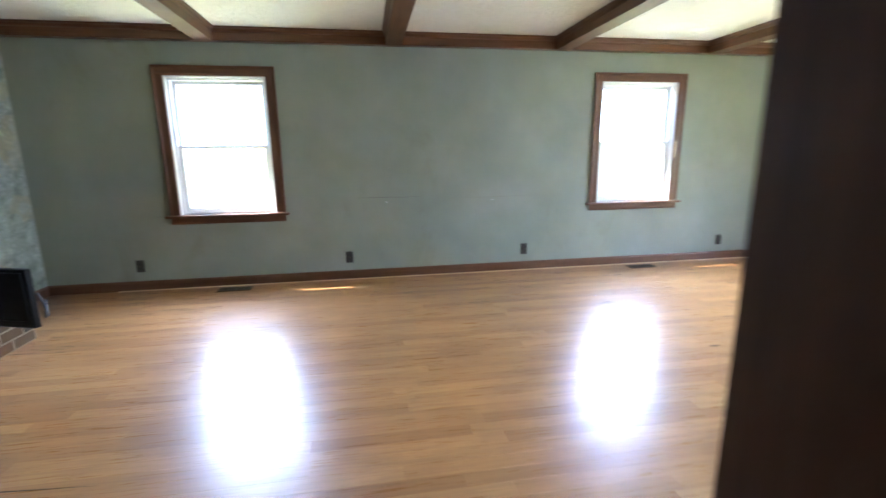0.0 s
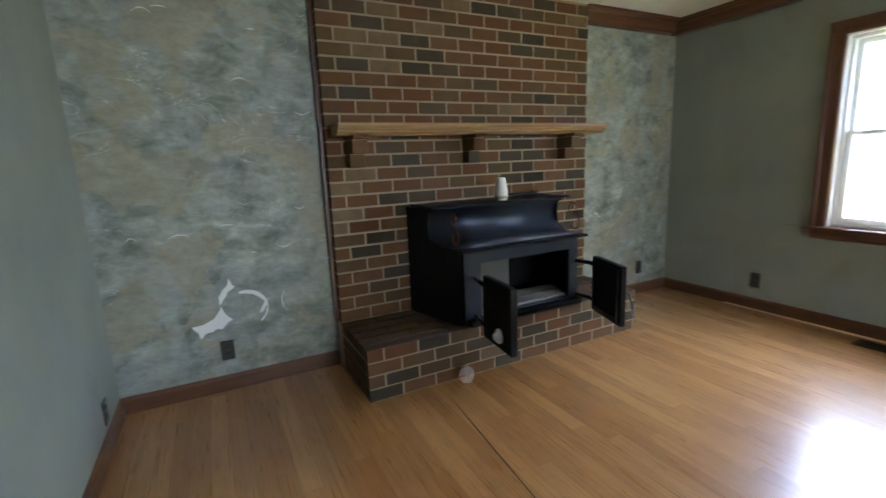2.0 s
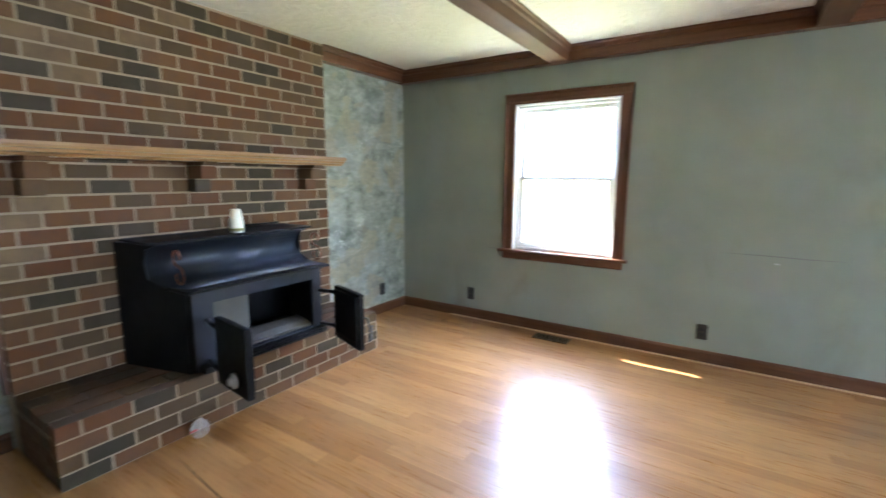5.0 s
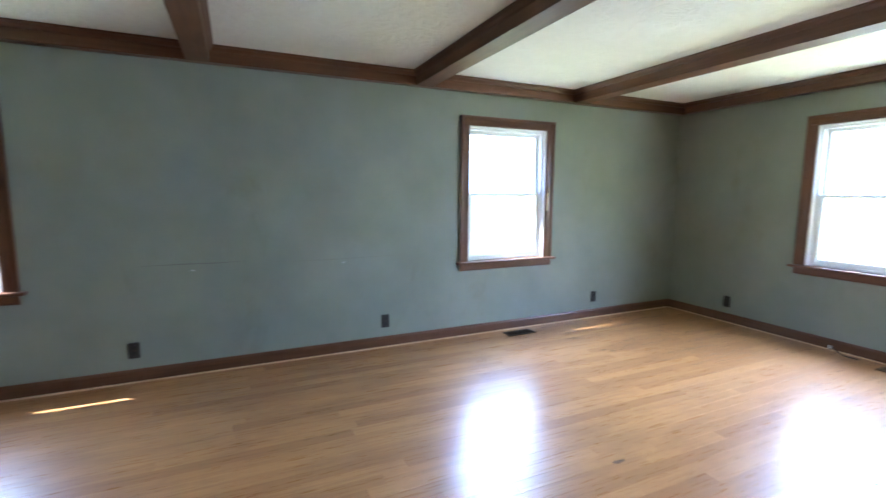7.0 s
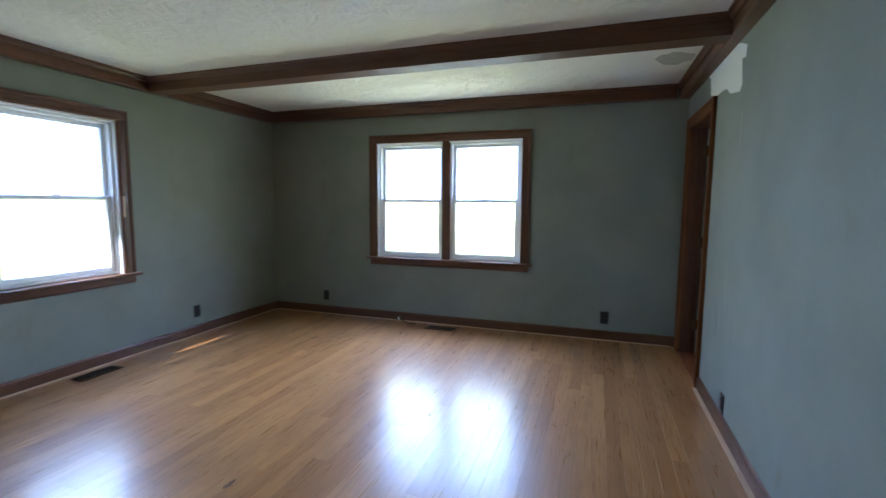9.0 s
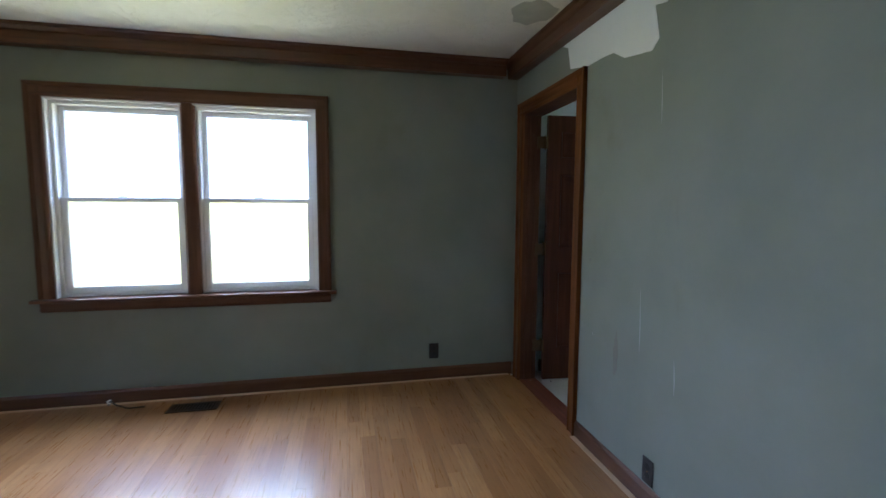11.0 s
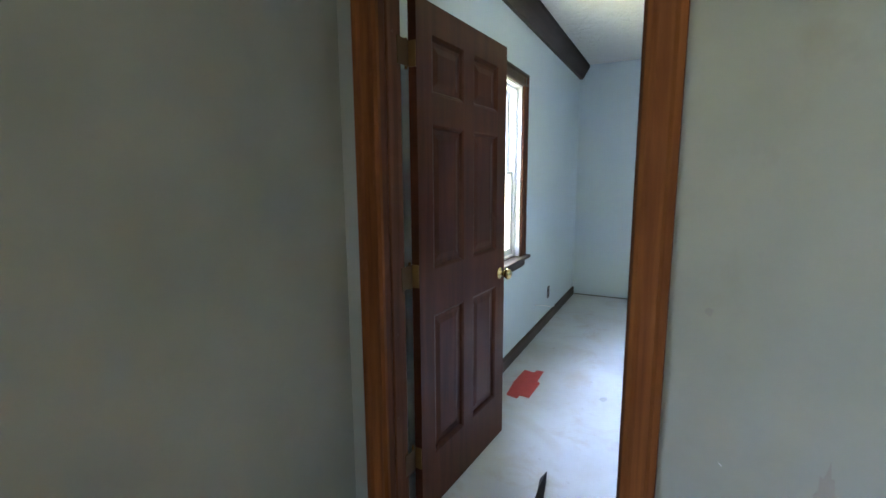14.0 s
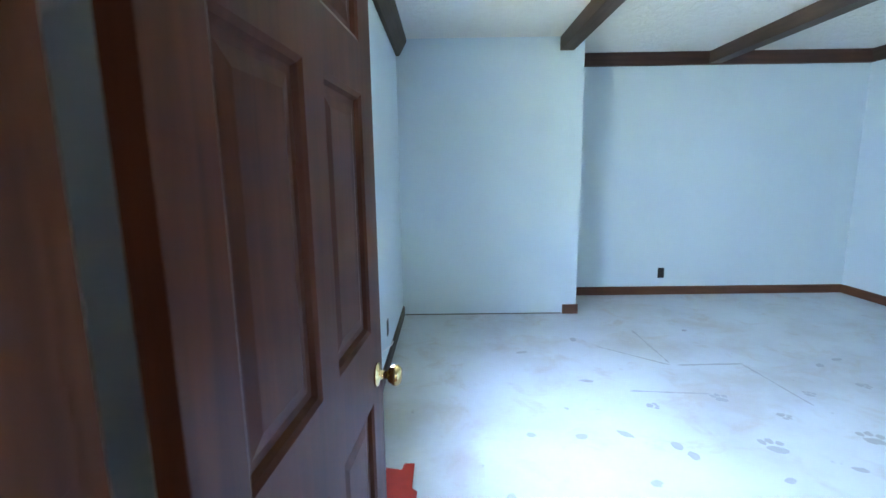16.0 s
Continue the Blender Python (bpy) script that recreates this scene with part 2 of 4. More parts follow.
JAMB_Z = wood("worn_door_jamb", (0.060, 0.021, 0.010), (0.12, 0.048, 0.022), 0.6, (1, 1, 0.06), 0.12, 0.25)
LEAF = wood("dark_walnut_door", (0.038, 0.0105, 0.004), (0.082, 0.025, 0.0095), 0.45, (1, 1, 0.06), 0.12)
OLD_BEAM = wood("dark_old_beam", (0.040, 0.026, 0.018), (0.085, 0.056, 0.038), 0.55, (1, 0.06, 1), 0.3)
OLD_BEAM_X = wood("dark_old_beam_x", (0.040, 0.020, 0.014), (0.090, 0.042, 0.026), 0.5, (0.06, 1, 1), 0.3)
PLANK = plank_material()
SUBFLOOR = subfloor_material()
EDGE = plain("raw_oak_edge", (0.72, 0.52, 0.33), 0.55)
PAPER = wallpaper_material()
BRICK = brick_material()
SOOTY = brick_material("sooty_brick", 0.95, (0.070, 0.042, 0.025))
MORTAR = plain("mortar", (0.310, 0.238, 0.160), 0.9, 0, 0.2, 0.3, 60)
SOOT = plain("brown_soot", (0.085, 0.052, 0.032), 0.8, 0, 0.2, 0.5, 12)
MANTEL = wood("golden_oak_mantel", (0.22, 0.115, 0.040), (0.42, 0.25, 0.10), 0.36, (1, 0.05, 1))
VINYL = plain("white_vinyl", (0.80, 0.80, 0.80), 0.35, 0, 0.5, 0.06)
VINYL.node_tree.nodes["Principled BSDF"].inputs["Subsurface Weight"].default_value = 0.5
VINYL.node_tree.nodes["Principled BSDF"].inputs["Subsurface Radius"].default_value = (1.0, 1.0, 1.0)
VINYL.node_tree.nodes["Principled BSDF"].inputs["Subsurface Scale"].default_value = 0.03
GLASS = glass_material()
IRON = plain("black_stove_steel", (0.005, 0.005, 0.006), 0.50, 0.0, 0.15, 0.5, 14)
BONNET = plain("blued_stove_steel", (0.030, 0.036, 0.050), 0.36, 0.6, 0.5, 0.4, 9)
RUST = plain("copper_iron_scroll", (0.20, 0.085, 0.045), 0.42, 0.7)
CHROME = plain("brushed_chrome", (0.50, 0.50, 0.49), 0.30, 0.75)
STEEL = plain("dull_steel", (0.10, 0.10, 0.10), 0.5, 0.8)
BRASS = plain("brass", (0.78, 0.60, 0.28), 0.18, 1.0, 0.5, 0.12)
DARK_BRASS = plain("tarnished_brass", (0.11, 0.066, 0.030), 0.45, 0.8)
OLD_BRASS = plain("dull_brass", (0.20, 0.125, 0.045), 0.5, 0.8)
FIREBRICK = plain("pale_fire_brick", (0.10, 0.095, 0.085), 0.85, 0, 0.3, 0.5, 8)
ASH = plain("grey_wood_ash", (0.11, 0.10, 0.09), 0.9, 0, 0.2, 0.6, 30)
CERAMIC = plain("cream_ceramic", (0.78, 0.76, 0.66), 0.28, 0, 0.5, 0.1)
OLIVE = plain("olive_glaze", (0.34, 0.33, 0.13), 0.3)
OUTLET = plain("dark_brown_plate", (0.020, 0.016, 0.014), 0.38)
OUTLET_IN = plain("black_receptacle", (0.008, 0.007, 0.007), 0.45)
VENT = plain("bronze_register", (0.060, 0.036, 0.022), 0.45, 0.5)
SHAFT_SHADE = plain("register_shaft_shade", (0.010, 0.008, 0.007), 0.8)
SPACKLE = paint("white_spackle", (0.74, 0.76, 0.73), (0.84, 0.85, 0.83), 0.8, None, 0, 0.3)
STAIN = plain("grey_ceiling_stain", (0.54, 0.55, 0.50), 0.9, 0, 0.2, 0.6, 9)
CHIP = plain("chipped_paint", (0.44, 0.46, 0.43), 0.8)
TORN = plain("torn_backing_paper", (0.80, 0.80, 0.76), 0.8)
RED = plain("red_tape", (0.42, 0.030, 0.016), 0.5)
CLEAR = glass_material()
CLEAR.name = "clear_plastic"
CLEAR.node_tree.nodes["Principled BSDF"].inputs["Roughness"].default_value = 0.25
CLEAR.node_tree.nodes["Principled BSDF"].inputs["Transmission Weight"].default_value = 0.8
BLACK = plain("black_plastic", (0.015, 0.015, 0.017), 0.4)
SCUFF_AND_SHADE = plain("dark_scuff_and_gap_shade", (0.185, 0.185, 0.165), 0.8)
SMUDGE = plain("faint_smudge", (0.215, 0.222, 0.196), 0.8)
DIRT = plain("brown_wall_dirt", (0.228, 0.225, 0.188), 0.8)
PRINT = plain("dusty_grey_print", (0.43, 0.44, 0.44), 0.6, 0, 0.4, 0.4, 40)
LAWN = paint("lawn", (0.05, 0.09, 0.025), (0.09, 0.13, 0.04), 0.9)
SIDING = paint("pale_siding", (0.55, 0.55, 0.52), (0.62, 0.62, 0.60))
SCAR = plain("scarred_oak", (0.13, 0.062, 0.026), 0.6)
CRACK = plain("dirty_crack", (0.045, 0.022, 0.010), 0.8)
FLOOR_JOINT = plain("dusty_floor_joint", (0.17, 0.085, 0.036), 0.6)
THRESH = wood("red_threshold", (0.16, 0.040, 0.020), (0.30, 0.085, 0.04), 0.4, (0.06, 1, 1))


# ---- mesh helpers ----
def box(bm, x0, x1, y0, y1, z0, z1):
    v = [bm.verts.new(p) for p in ((x0, y0, z0), (x1, y0, z0), (x1, y1, z0), (x0, y1, z0), (x0, y0, z1), (x1, y0, z1), (x1, y1, z1), (x0, y1, z1))]
    for f in ((0, 3, 2, 1), (4, 5, 6, 7), (0, 1, 5, 4), (1, 2, 6, 5), (2, 3, 7, 6), (3, 0, 4, 7)):
        bm.faces.new([v[i] for i in f])
    return bm


def boxes(*dims, bevel=0.0, segments=1):
    bm = bmesh.new()
    for d in dims:
        box(bm, *d)
    if bevel:
        bmesh.ops.bevel(bm, geom=list(bm.edges), offset=bevel, segments=segments, affect='EDGES', profile=0.6)
    return bm


def prism(profile, place, a0, a1):
    """A profile of (u, v) points run from a0 to a1; place(u, v, a) gives the corner."""
    bm = bmesh.new()
    r0 = [bm.verts.new(place(u, v, a0)) for u, v in profile]
    r1 = [bm.verts.new(place(u, v, a1)) for u, v in profile]
    n = len(profile)
    for i in range(n):
        bm.faces.new((r0[i], r0[(i + 1) % n], r1[(i + 1) % n], r1[i]))
    bm.faces.new(r0[::-1])
    bm.faces.new(r1)
    bmesh.ops.recalc_face_normals(bm, faces=list(bm.faces))
    return bm


def lathe(profile, n=24):
    """(radius, height) pairs turned about z."""
    bm = bmesh.new()
    rings = [[bm.verts.new((r * math.cos(2 * math.pi * k / n), r * math.sin(2 * math.pi * k / n), z)) for k in range(n)] for r, z in profile]
    for a, b in zip(rings, rings[1:]):
        for k in range(n):
            bm.faces.new((a[k], a[(k + 1) % n], b[(k + 1) % n], b[k]))
    bm.faces.new(rings[0][::-1])
    bm.faces.new(rings[-1])
    for f in bm.faces:
        f.smooth = len(f.verts) == 4
    return bm


def tube(points, radius, n=8):
    """A round bar along points."""
    bm = bmesh.new()
    pts = [Vector(p) for p in points]
    rings = []
    for i, p in enumerate(pts):
        d = (pts[min(i + 1, len(pts) - 1)] - pts[max(i - 1, 0)]).normalized()
        q = d.to_track_quat('Z', 'Y')
        rings.append([bm.verts.new(p + q @ Vector((radius * math.cos(2 * math.pi * k / n), radius * math.sin(2 * math.pi * k / n), 0))) for k in range(n)])
    for a, b in zip(rings, rings[1:]):
        for k in range(n):
            bm.faces.new((a[k], a[(k + 1) % n], b[(k + 1) % n], b[k]))
    bm.faces.new(rings[0][::-1])
    bm.faces.new(rings[-1])
    for f in bm.faces:
        f.smooth = len(f.verts) == 4
    return bm


def sheet(outline, place, thick):
    """A flat irregular patch: (u, v) outline, lifted by thick."""
    return prism(outline, place, 0.0, thick)


def ragged(cx, cy, rx, ry, n, rough, seed):
    rng = random.Random(seed)
    out = []
    for k in range(n):
        a = 2 * math.pi * k / n
        s = 1 + rng.uniform(-rough, rough)
        out.append((cx + rx * s * math.cos(a), cy + ry * s * math.sin(a)))
    return out


def mesh_of(bm, name, material):
    me = bpy.data.meshes.new(name)
    bm.to_mesh(me)
    bm.free()
    me.materials.append(material)
    return me


def part(name, bm, material, parent=None, label=""):
    ob = new(name, mesh_of(bm, name, material))
    ob.parent = parent
    return tagged(ob, label)


def thing(name, m, label, category, group="", kind=""):
    ob = new(name)
    ob.empty_display_size = 0.05
    ob.matrix_world = m
    return tagged(ob, label, category, group, kind)


def structure(name, bm, material, label, category):
    return tagged(part(name, bm, material), label, category, "", "structure")


# ---- plan ----
E, N = 8.47, 0.0
SW, SE, JOG = -4.48, -4.625, 3.95      # south wall, west and east of the jog
T = 0.13
CEIL_Z, CROWN_Z = 2.44, 2.325
R2_CEIL, R2_Y, R2_BUMP, R2_BUMP_X, R2_W = 2.65, -9.52, -8.84, 6.72, 3.46
W_TOP, W_BOT = 2.03, 0.735
DOOR_X0, DOOR_X1, DOOR_Z = 7.51, 8.305, 2.03
OPEN_X0, OPEN_X1, OPEN_Z = 2.42, 3.347, 2.06

# ---- outside ----
structure("ground", boxes((-60, 60, -60, 60, -0.75, -0.35)), LAWN, "green lawn round the house", "ground")
structure("roof", boxes((-0.9, E + 0.9, -10.4, 0.485, 2.72, 2.84), (-0.9, E + 0.9, 0.44, 0.485, 2.50, 2.72)), SIDING, "pale roof deck with deep eaves", "roof")

# ---- walls ----
h = 2.72
structure("wall_north", boxes((-0.15, 1.27, 0, 0.15, -0.35, h), (1.27, 2.17, 0, 0.15, -0.35, W_BOT - 0.03), (1.27, 2.17, 0, 0.15, W_TOP, h),
                              (2.17, 5.62, 0, 0.15, -0.35, h), (5.62, 6.52, 0, 0.15, -0.35, W_BOT - 0.03), (5.62, 6.52, 0, 0.15, W_TOP, h),
                              (6.52, E + 0.15, 0, 0.15, -0.35, h)), SAGE, "sage green painted wall with two windows", "wall")
structure("wall_east", boxes((E, E + 0.15, -1.447, 0, -0.35, h), (E, E + 0.15, -3.113, -1.447, -0.35, W_BOT - 0.03), (E, E + 0.15, -3.113, -1.447, W_TOP, h),
                             (E, E + 0.15, SE - T / 2, -3.113, -0.35, h)), SAGE, "sage green painted wall with a double window", "wall")
structure("wall_west", boxes((-0.15, 0, -4.61, 0, -0.35, h)), PAPER, "grey-green marbled wallpaper, torn and stained", "wall")
structure("wall_south", boxes((0, OPEN_X0, SW - T, SW, -0.35, h), (OPEN_X0, OPEN_X1 + 0.0, SW - T, SW, OPEN_Z, h), (OPEN_X1, JOG, SW - T, SW, -0.35, h),
                              (JOG, DOOR_X0 - 0.02, SE - T / 2, SE, -0.35, h), (DOOR_X0 - 0.02, DOOR_X1 + 0.02, SE - T / 2, SE, DOOR_Z + 0.02, h),
                              (DOOR_X1 + 0.02, E, SE - T / 2, SE, -0.35, h)), SAGE, "sage green wall with scuffs and a doorway", "wall")
# second room
structure("wall_room_north", boxes((JOG - 0.2, DOOR_X0 - 0.02, SE - T, SE - T / 2, -0.35, h), (DOOR_X0 - 0.02, DOOR_X1 + 0.02, SE - T, SE - T / 2, DOOR_Z + 0.02, h),
                                   (DOOR_X1 + 0.02, E, SE - T, SE - T / 2, -0.35, h)), PALE, "pale blue painted wall round a doorway", "wall")
R2W0, R2W1 = -6.68, -5.78
structure("wall_room_east", boxes((E, E + 0.15, R2W1, SE - T / 2, -0.35, h), (E, E + 0.15, R2W0, R2W1, -0.35, 0.77), (E, E + 0.15, R2W0, R2W1, W_TOP + 0.03, h),
                                  (E, E + 0.15, R2_Y - 0.15, R2W0, -0.35, h)), PALE, "pale blue painted wall with one window", "wall")
structure("wall_room_bump", boxes((R2_BUMP_X, E, R2_Y, R2_BUMP, -0.35, h)), PALE, "pale blue boxed-out closet wall", "wall")
structure("wall_room_south", boxes((R2_W - 0.15, E, R2_Y - 0.15, R2_Y, -0.35, h)), PALE, "pale blue painted wall", "wall")
structure("wall_room_west", boxes((R2_W - 0.15, R2_W, R2_Y, -6.40, -0.35, h), (R2_W, JOG - 0.2, -6.40, -6.27, -0.35, h), (JOG - 0.3, JOG - 0.2, -6.27, SE, -0.35, h)),
          PALE, "pale blue painted wall", "wall")
structure("wall_hall", boxes((1.75, 1.9, -6.4, SW - T, -0.35, h), (1.9, JOG - 0.3, -6.4, -6.25, -0.35, h)), SAGE, "sage green hall wall", "wall")
structure("ceiling", boxes((0, E, -4.8, 0, CEIL_Z, 2.70)), CEIL, "white stippled ceiling", "ceiling")
structure("ceiling_room", boxes((R2_W, E, R2_Y, SE - T, R2_CEIL, 2.70)), CEIL, "white stippled ceiling of the next room", "ceiling")
structure("ceiling_hall", boxes((1.9, JOG - 0.3, -6.25, -4.8, CEIL_Z, 2.70)), CEIL, "white hall ceiling", "ceiling")
structure("floor_room", boxes((R2_W, E, R2_Y, SE - T + 0.03, -0.35, 0.0)), SUBFLOOR, "bare whitish subfloor with dusty prints", "floor")


# ---- crown, beams, baseboards ----
def crown_profile(depth, low, top):
    return [(0, low), (depth * 0.62, low), (depth * 0.66, low + 0.008), (depth * 0.66, top - 0.045), (depth * 0.78, top - 0.038),
            (depth * 0.86, top - 0.018), (depth, top - 0.010), (depth, top), (0, top)]


CP = crown_profile(0.12, CROWN_Z, CEIL_Z)
structure("crown_north", prism(CP, lambda u, v, a: (a, -u, v), 0, E), TRIM_X, "dark walnut crown moulding", "crown moulding")
structure("crown_east", prism(CP, lambda u, v, a: (E - u, a, v), SE + 0.12, -0.12), TRIM_Y, "dark walnut crown moulding", "crown moulding")
structure("crown_south", prism(CP, lambda u, v, a: (a, SE + u, v), JOG, E), TRIM_X, "dark walnut crown moulding", "crown moulding")
structure("crown_southwest", prism(CP, lambda u, v, a: (a, SW + u, v), 0.12, JOG), TRIM_X, "dark walnut crown moulding", "crown moulding")
structure("crown_west", prism(CP, lambda u, v, a: (u, a, v), -1.165, -0.12), TRIM_Y, "dark walnut crown moulding", "crown moulding")
structure("crown_west_2", prism(CP, lambda u, v, a: (u, a, v), SW, -3.25), TRIM_Y, "dark walnut crown moulding", "crown moulding")


def beam_profile(w, low, top):
    return [(-w, low), (w, low), (w, top - 0.045), (w + 0.012, top - 0.038), (w + 0.020, top - 0.018), (w + 0.034, top - 0.010), (w + 0.034, top),
            (-w - 0.034, top), (-w - 0.034, top - 0.010), (-w - 0.020, top - 0.018), (-w - 0.012, top - 0.038), (-w, top - 0.045)]


for bx in (1.68, 3.39, 5.13, 6.86):
    y0 = (SW if bx < JOG else SE) + 0.08
    b = tagged(part("ceiling_beam", prism(beam_profile(0.075, CROWN_Z - 0.004, CEIL_Z), lambda u, v, a, c=bx: (c + u, a, v), y0, -0.08), BEAM_Y),
               "dark walnut boxed ceiling beam with moulded edges", "beam", "ceiling beams")

BP = [(0, 0), (0.016, 0), (0.016, 0.078), (0.010, 0.090), (0.004, 0.096), (0, 0.096)]
structure("baseboard_north", prism(BP, lambda u, v, a: (a, -u, v), 0, E), TRIM_X, "brown wooden baseboard", "baseboard")
structure("baseboard_east", prism(BP, lambda u, v, a: (E - u, a, v), SE + 0.016, -0.016), TRIM_Y, "brown wooden baseboard", "baseboard")
structure("baseboard_south", prism(BP, lambda u, v, a: (a, SE + u, v), JOG, DOOR_X0 - 0.092), TRIM_X, "brown wooden baseboard", "baseboard")
structure("baseboard_southeast", prism(BP, lambda u, v, a: (a, SE + u, v), DOOR_X1 + 0.092, E), TRIM_X, "brown wooden baseboard", "baseboard")
structure("baseboard_southwest", prism(BP, lambda u, v, a: (a, SW + u, v), 0.016, OPEN_X0 - 0.09), TRIM_X, "brown wooden baseboard", "baseboard")
structure("baseboard_west", prism(BP, lambda u, v, a: (u, a, v), SW, -3.26), TRIM_Y, "brown wooden baseboard", "baseboard")
structure("baseboard_west_2", prism(BP, lambda u, v, a: (u, a, v), -1.155, -0.016), TRIM_Y, "brown wooden baseboard", "baseboard")
# pale raw line on the floor where a shoe moulding was
structure("floor_edge", boxes((0.62, E - 0.045, -0.044, -0.0165, 0.002, 0.006), (E - 0.044, E - 0.0165, SE + 0.045, -0.045, 0.002, 0.006),
                              (JOG, DOOR_X0 - 0.1, SE + 0.0165, SE + 0.044, 0.002, 0.006)), EDGE, "pale raw wood line along the baseboard", "trim")
# second room trim
structure("crown_room_east", prism([(0, R2_CEIL - 0.15), (0.03, R2_CEIL - 0.15), (0.10, R2_CEIL - 0.03), (0.10, R2_CEIL), (0, R2_CEIL)],
                                   lambda u, v, a: (E - u, a, v), R2_BUMP, SE - T), OLD_BEAM, "dark brown crown moulding", "crown moulding")
structure("crown_room_south", prism([(0, R2_CEIL - 0.125), (0.05, R2_CEIL - 0.125), (0.08, R2_CEIL - 0.03), (0.08, R2_CEIL), (0, R2_CEIL)],
                                    lambda u, v, a: (a, R2_Y + u, v), R2_W, R2_BUMP_X), OLD_BEAM_X, "dark brown crown board", "crown moulding")
structure("crown_room_west", prism([(0, R2_CEIL - 0.125), (0.05, R2_CEIL - 0.125), (0.08, R2_CEIL - 0.03), (0.08, R2_CEIL), (0, R2_CEIL)],
                                   lambda u, v, a: (R2_W + u, a, v), R2_Y + 0.08, -6.40), OLD_BEAM, "dark brown crown board", "crown moulding")
for bx, y0 in ((6.885, R2_BUMP + 0.002), (5.17, R2_Y + 0.08)):
    tagged(part("ceiling_beam", boxes((bx - 0.065, bx + 0.065, y0, SE - T, R2_CEIL - 0.125, R2_CEIL - 0.001), bevel=0.004), OLD_BEAM),
           "dark rough wooden ceiling beam", "beam", "beams of the pale room")
structure("baseboard_room_east", prism(BP, lambda u, v, a: (E - u, a, v), R2_BUMP, SE - T - 0.1), OLD_BEAM, "dark brown baseboard", "baseboard")
structure("baseboard_room_south", prism(BP, lambda u, v, a: (a, R2_Y + u, v), R2_W, R2_BUMP_X), TRIM_X, "brown wooden baseboard", "baseboard")
structure("baseboard_room_west", prism(BP, lambda u, v, a: (R2_W + u, a, v), R2_Y + 0.016, -6.40), TRIM_Y, "brown wooden baseboard", "baseboard")
structure("baseboard_room_corner", boxes((R2_BUMP_X - 0.016, R2_BUMP_X + 0.14, R2_BUMP, R2_BUMP + 0.016, 0, 0.096),
                                         (R2_BUMP_X - 0.016, R2_BUMP_X, R2_Y + 0.016, R2_BUMP, 0, 0.096)), TRIM_X, "short brown baseboard end at the corner", "baseboard")
# solid dark strip paints the shade of the gap below the closet wall
structure("closet_gap_shade", boxes((R2_BUMP_X + 0.15, E - 0.02, R2_BUMP, R2_BUMP + 0.006, 0.0, 0.012)), SCUFF_AND_SHADE, "dark strip standing in for the shaded gap under the closet wall", "trim")


# ---- windows ----
CASE = [(0, 0), (0.0, 0.014), (0.012, 0.020), (0.026, 0.016), (0.062, 0.016), (0.072, 0.024), (0.088, 0.026), (0.090, 0.022), (0.090, 0)]


def window(name, m, half, top, sill, units, label, mats):
    """units: (x0, x1) of each sash pair. Local x along the wall, y out of the room."""
    along, up = mats
    w = thing(name, m, label, "window", "", "structure")
    for s, nm in ((-1, "casing"), (1, "casing")):
        part(nm, prism(CASE, lambda u, v, a, s=s: (s * (half + u), -v, a), sill, top + 0.09), up, w)
    part("head_casing", prism(CASE, lambda u, v, a: (a, -v - 0.001, top + u), -half - 0.09, half + 0.09), along, w)
    part("stool", boxes((-half - 0.125, half + 0.125, -0.055, 0.06, sill - 0.024, sill), bevel=0.006, segments=2), along, w)
    part("apron", prism([(0, sill - 0.024), (0.020, sill - 0.024), (0.020, sill - 0.075), (0.012, sill - 0.088), (0, sill - 0.092)],
                        lambda u, v, a: (a, -u, v), -half - 0.085, half + 0.085), along, w)
    part("jamb", boxes((-half, -half + 0.012, 0.0, 0.15, sill, top), (half - 0.012, half, 0.0, 0.15, sill, top), (-half, half, 0.0, 0.15, top - 0.012, top),
                       (-half, half, 0.06, 0.17, sill - 0.03, sill + 0.004)), VINYL, w)
    if len(units) > 1:
        part("mullion", prism([(-0.045, 0), (-0.045, 0.015), (-0.03, 0.022), (0.03, 0.022), (0.045, 0.015), (0.045, 0)],
                              lambda u, v, a: (u, 0.03 - v * 1.6, a), sill, top), up, w)
        part("mullion_back", boxes((-0.040, 0.040, 0.031, 0.14, sill, top)), VINYL, w)
    mid = sill + (top - sill) * 0.50
    for x0, x1 in units:
        part("window_frame", boxes((x0, x0 + 0.022, 0.035, 0.13, sill, top), (x1 - 0.022, x1, 0.035, 0.13, sill, top), (x0, x1, 0.035, 0.13, top - 0.034, top - 0.013),
                                   (x0, x1, 0.035, 0.13, sill + 0.005, sill + 0.022)), VINYL, w)
        for nm, z0, z1, d, rail in (("upper_sash", mid - 0.018, top - 0.034, 0.092, 0.034), ("lower_sash", sill + 0.022, mid + 0.018, 0.052, 0.042)):
            a, b = x0 + 0.022, x1 - 0.022
            lo = 0.030 if nm == "upper_sash" else 0.045
            hi = 0.034 if nm == "upper_sash" else 0.030
            s = part(nm, boxes((a, a + rail, d, d + 0.034, z0, z1), (b - rail, b, d, d + 0.034, z0, z1), (a + rail, b - rail, d, d + 0.034, z0, z0 + lo),
                               (a + rail, b - rail, d, d + 0.034, z1 - hi, z1), bevel=0.003), VINYL, w, "white vinyl sash")
            g = part("pane", boxes((a + rail, b - rail, d + 0.014, d + 0.018, z0 + lo, z1 - hi)), GLASS, s)
            g.visible_shadow = False
        part("sash_lock", boxes(((x0 + x1) / 2 - 0.03, (x0 + x1) / 2 + 0.03, 0.040, 0.056, mid + 0.018, mid + 0.030), bevel=0.003), VINYL, w)
    return w


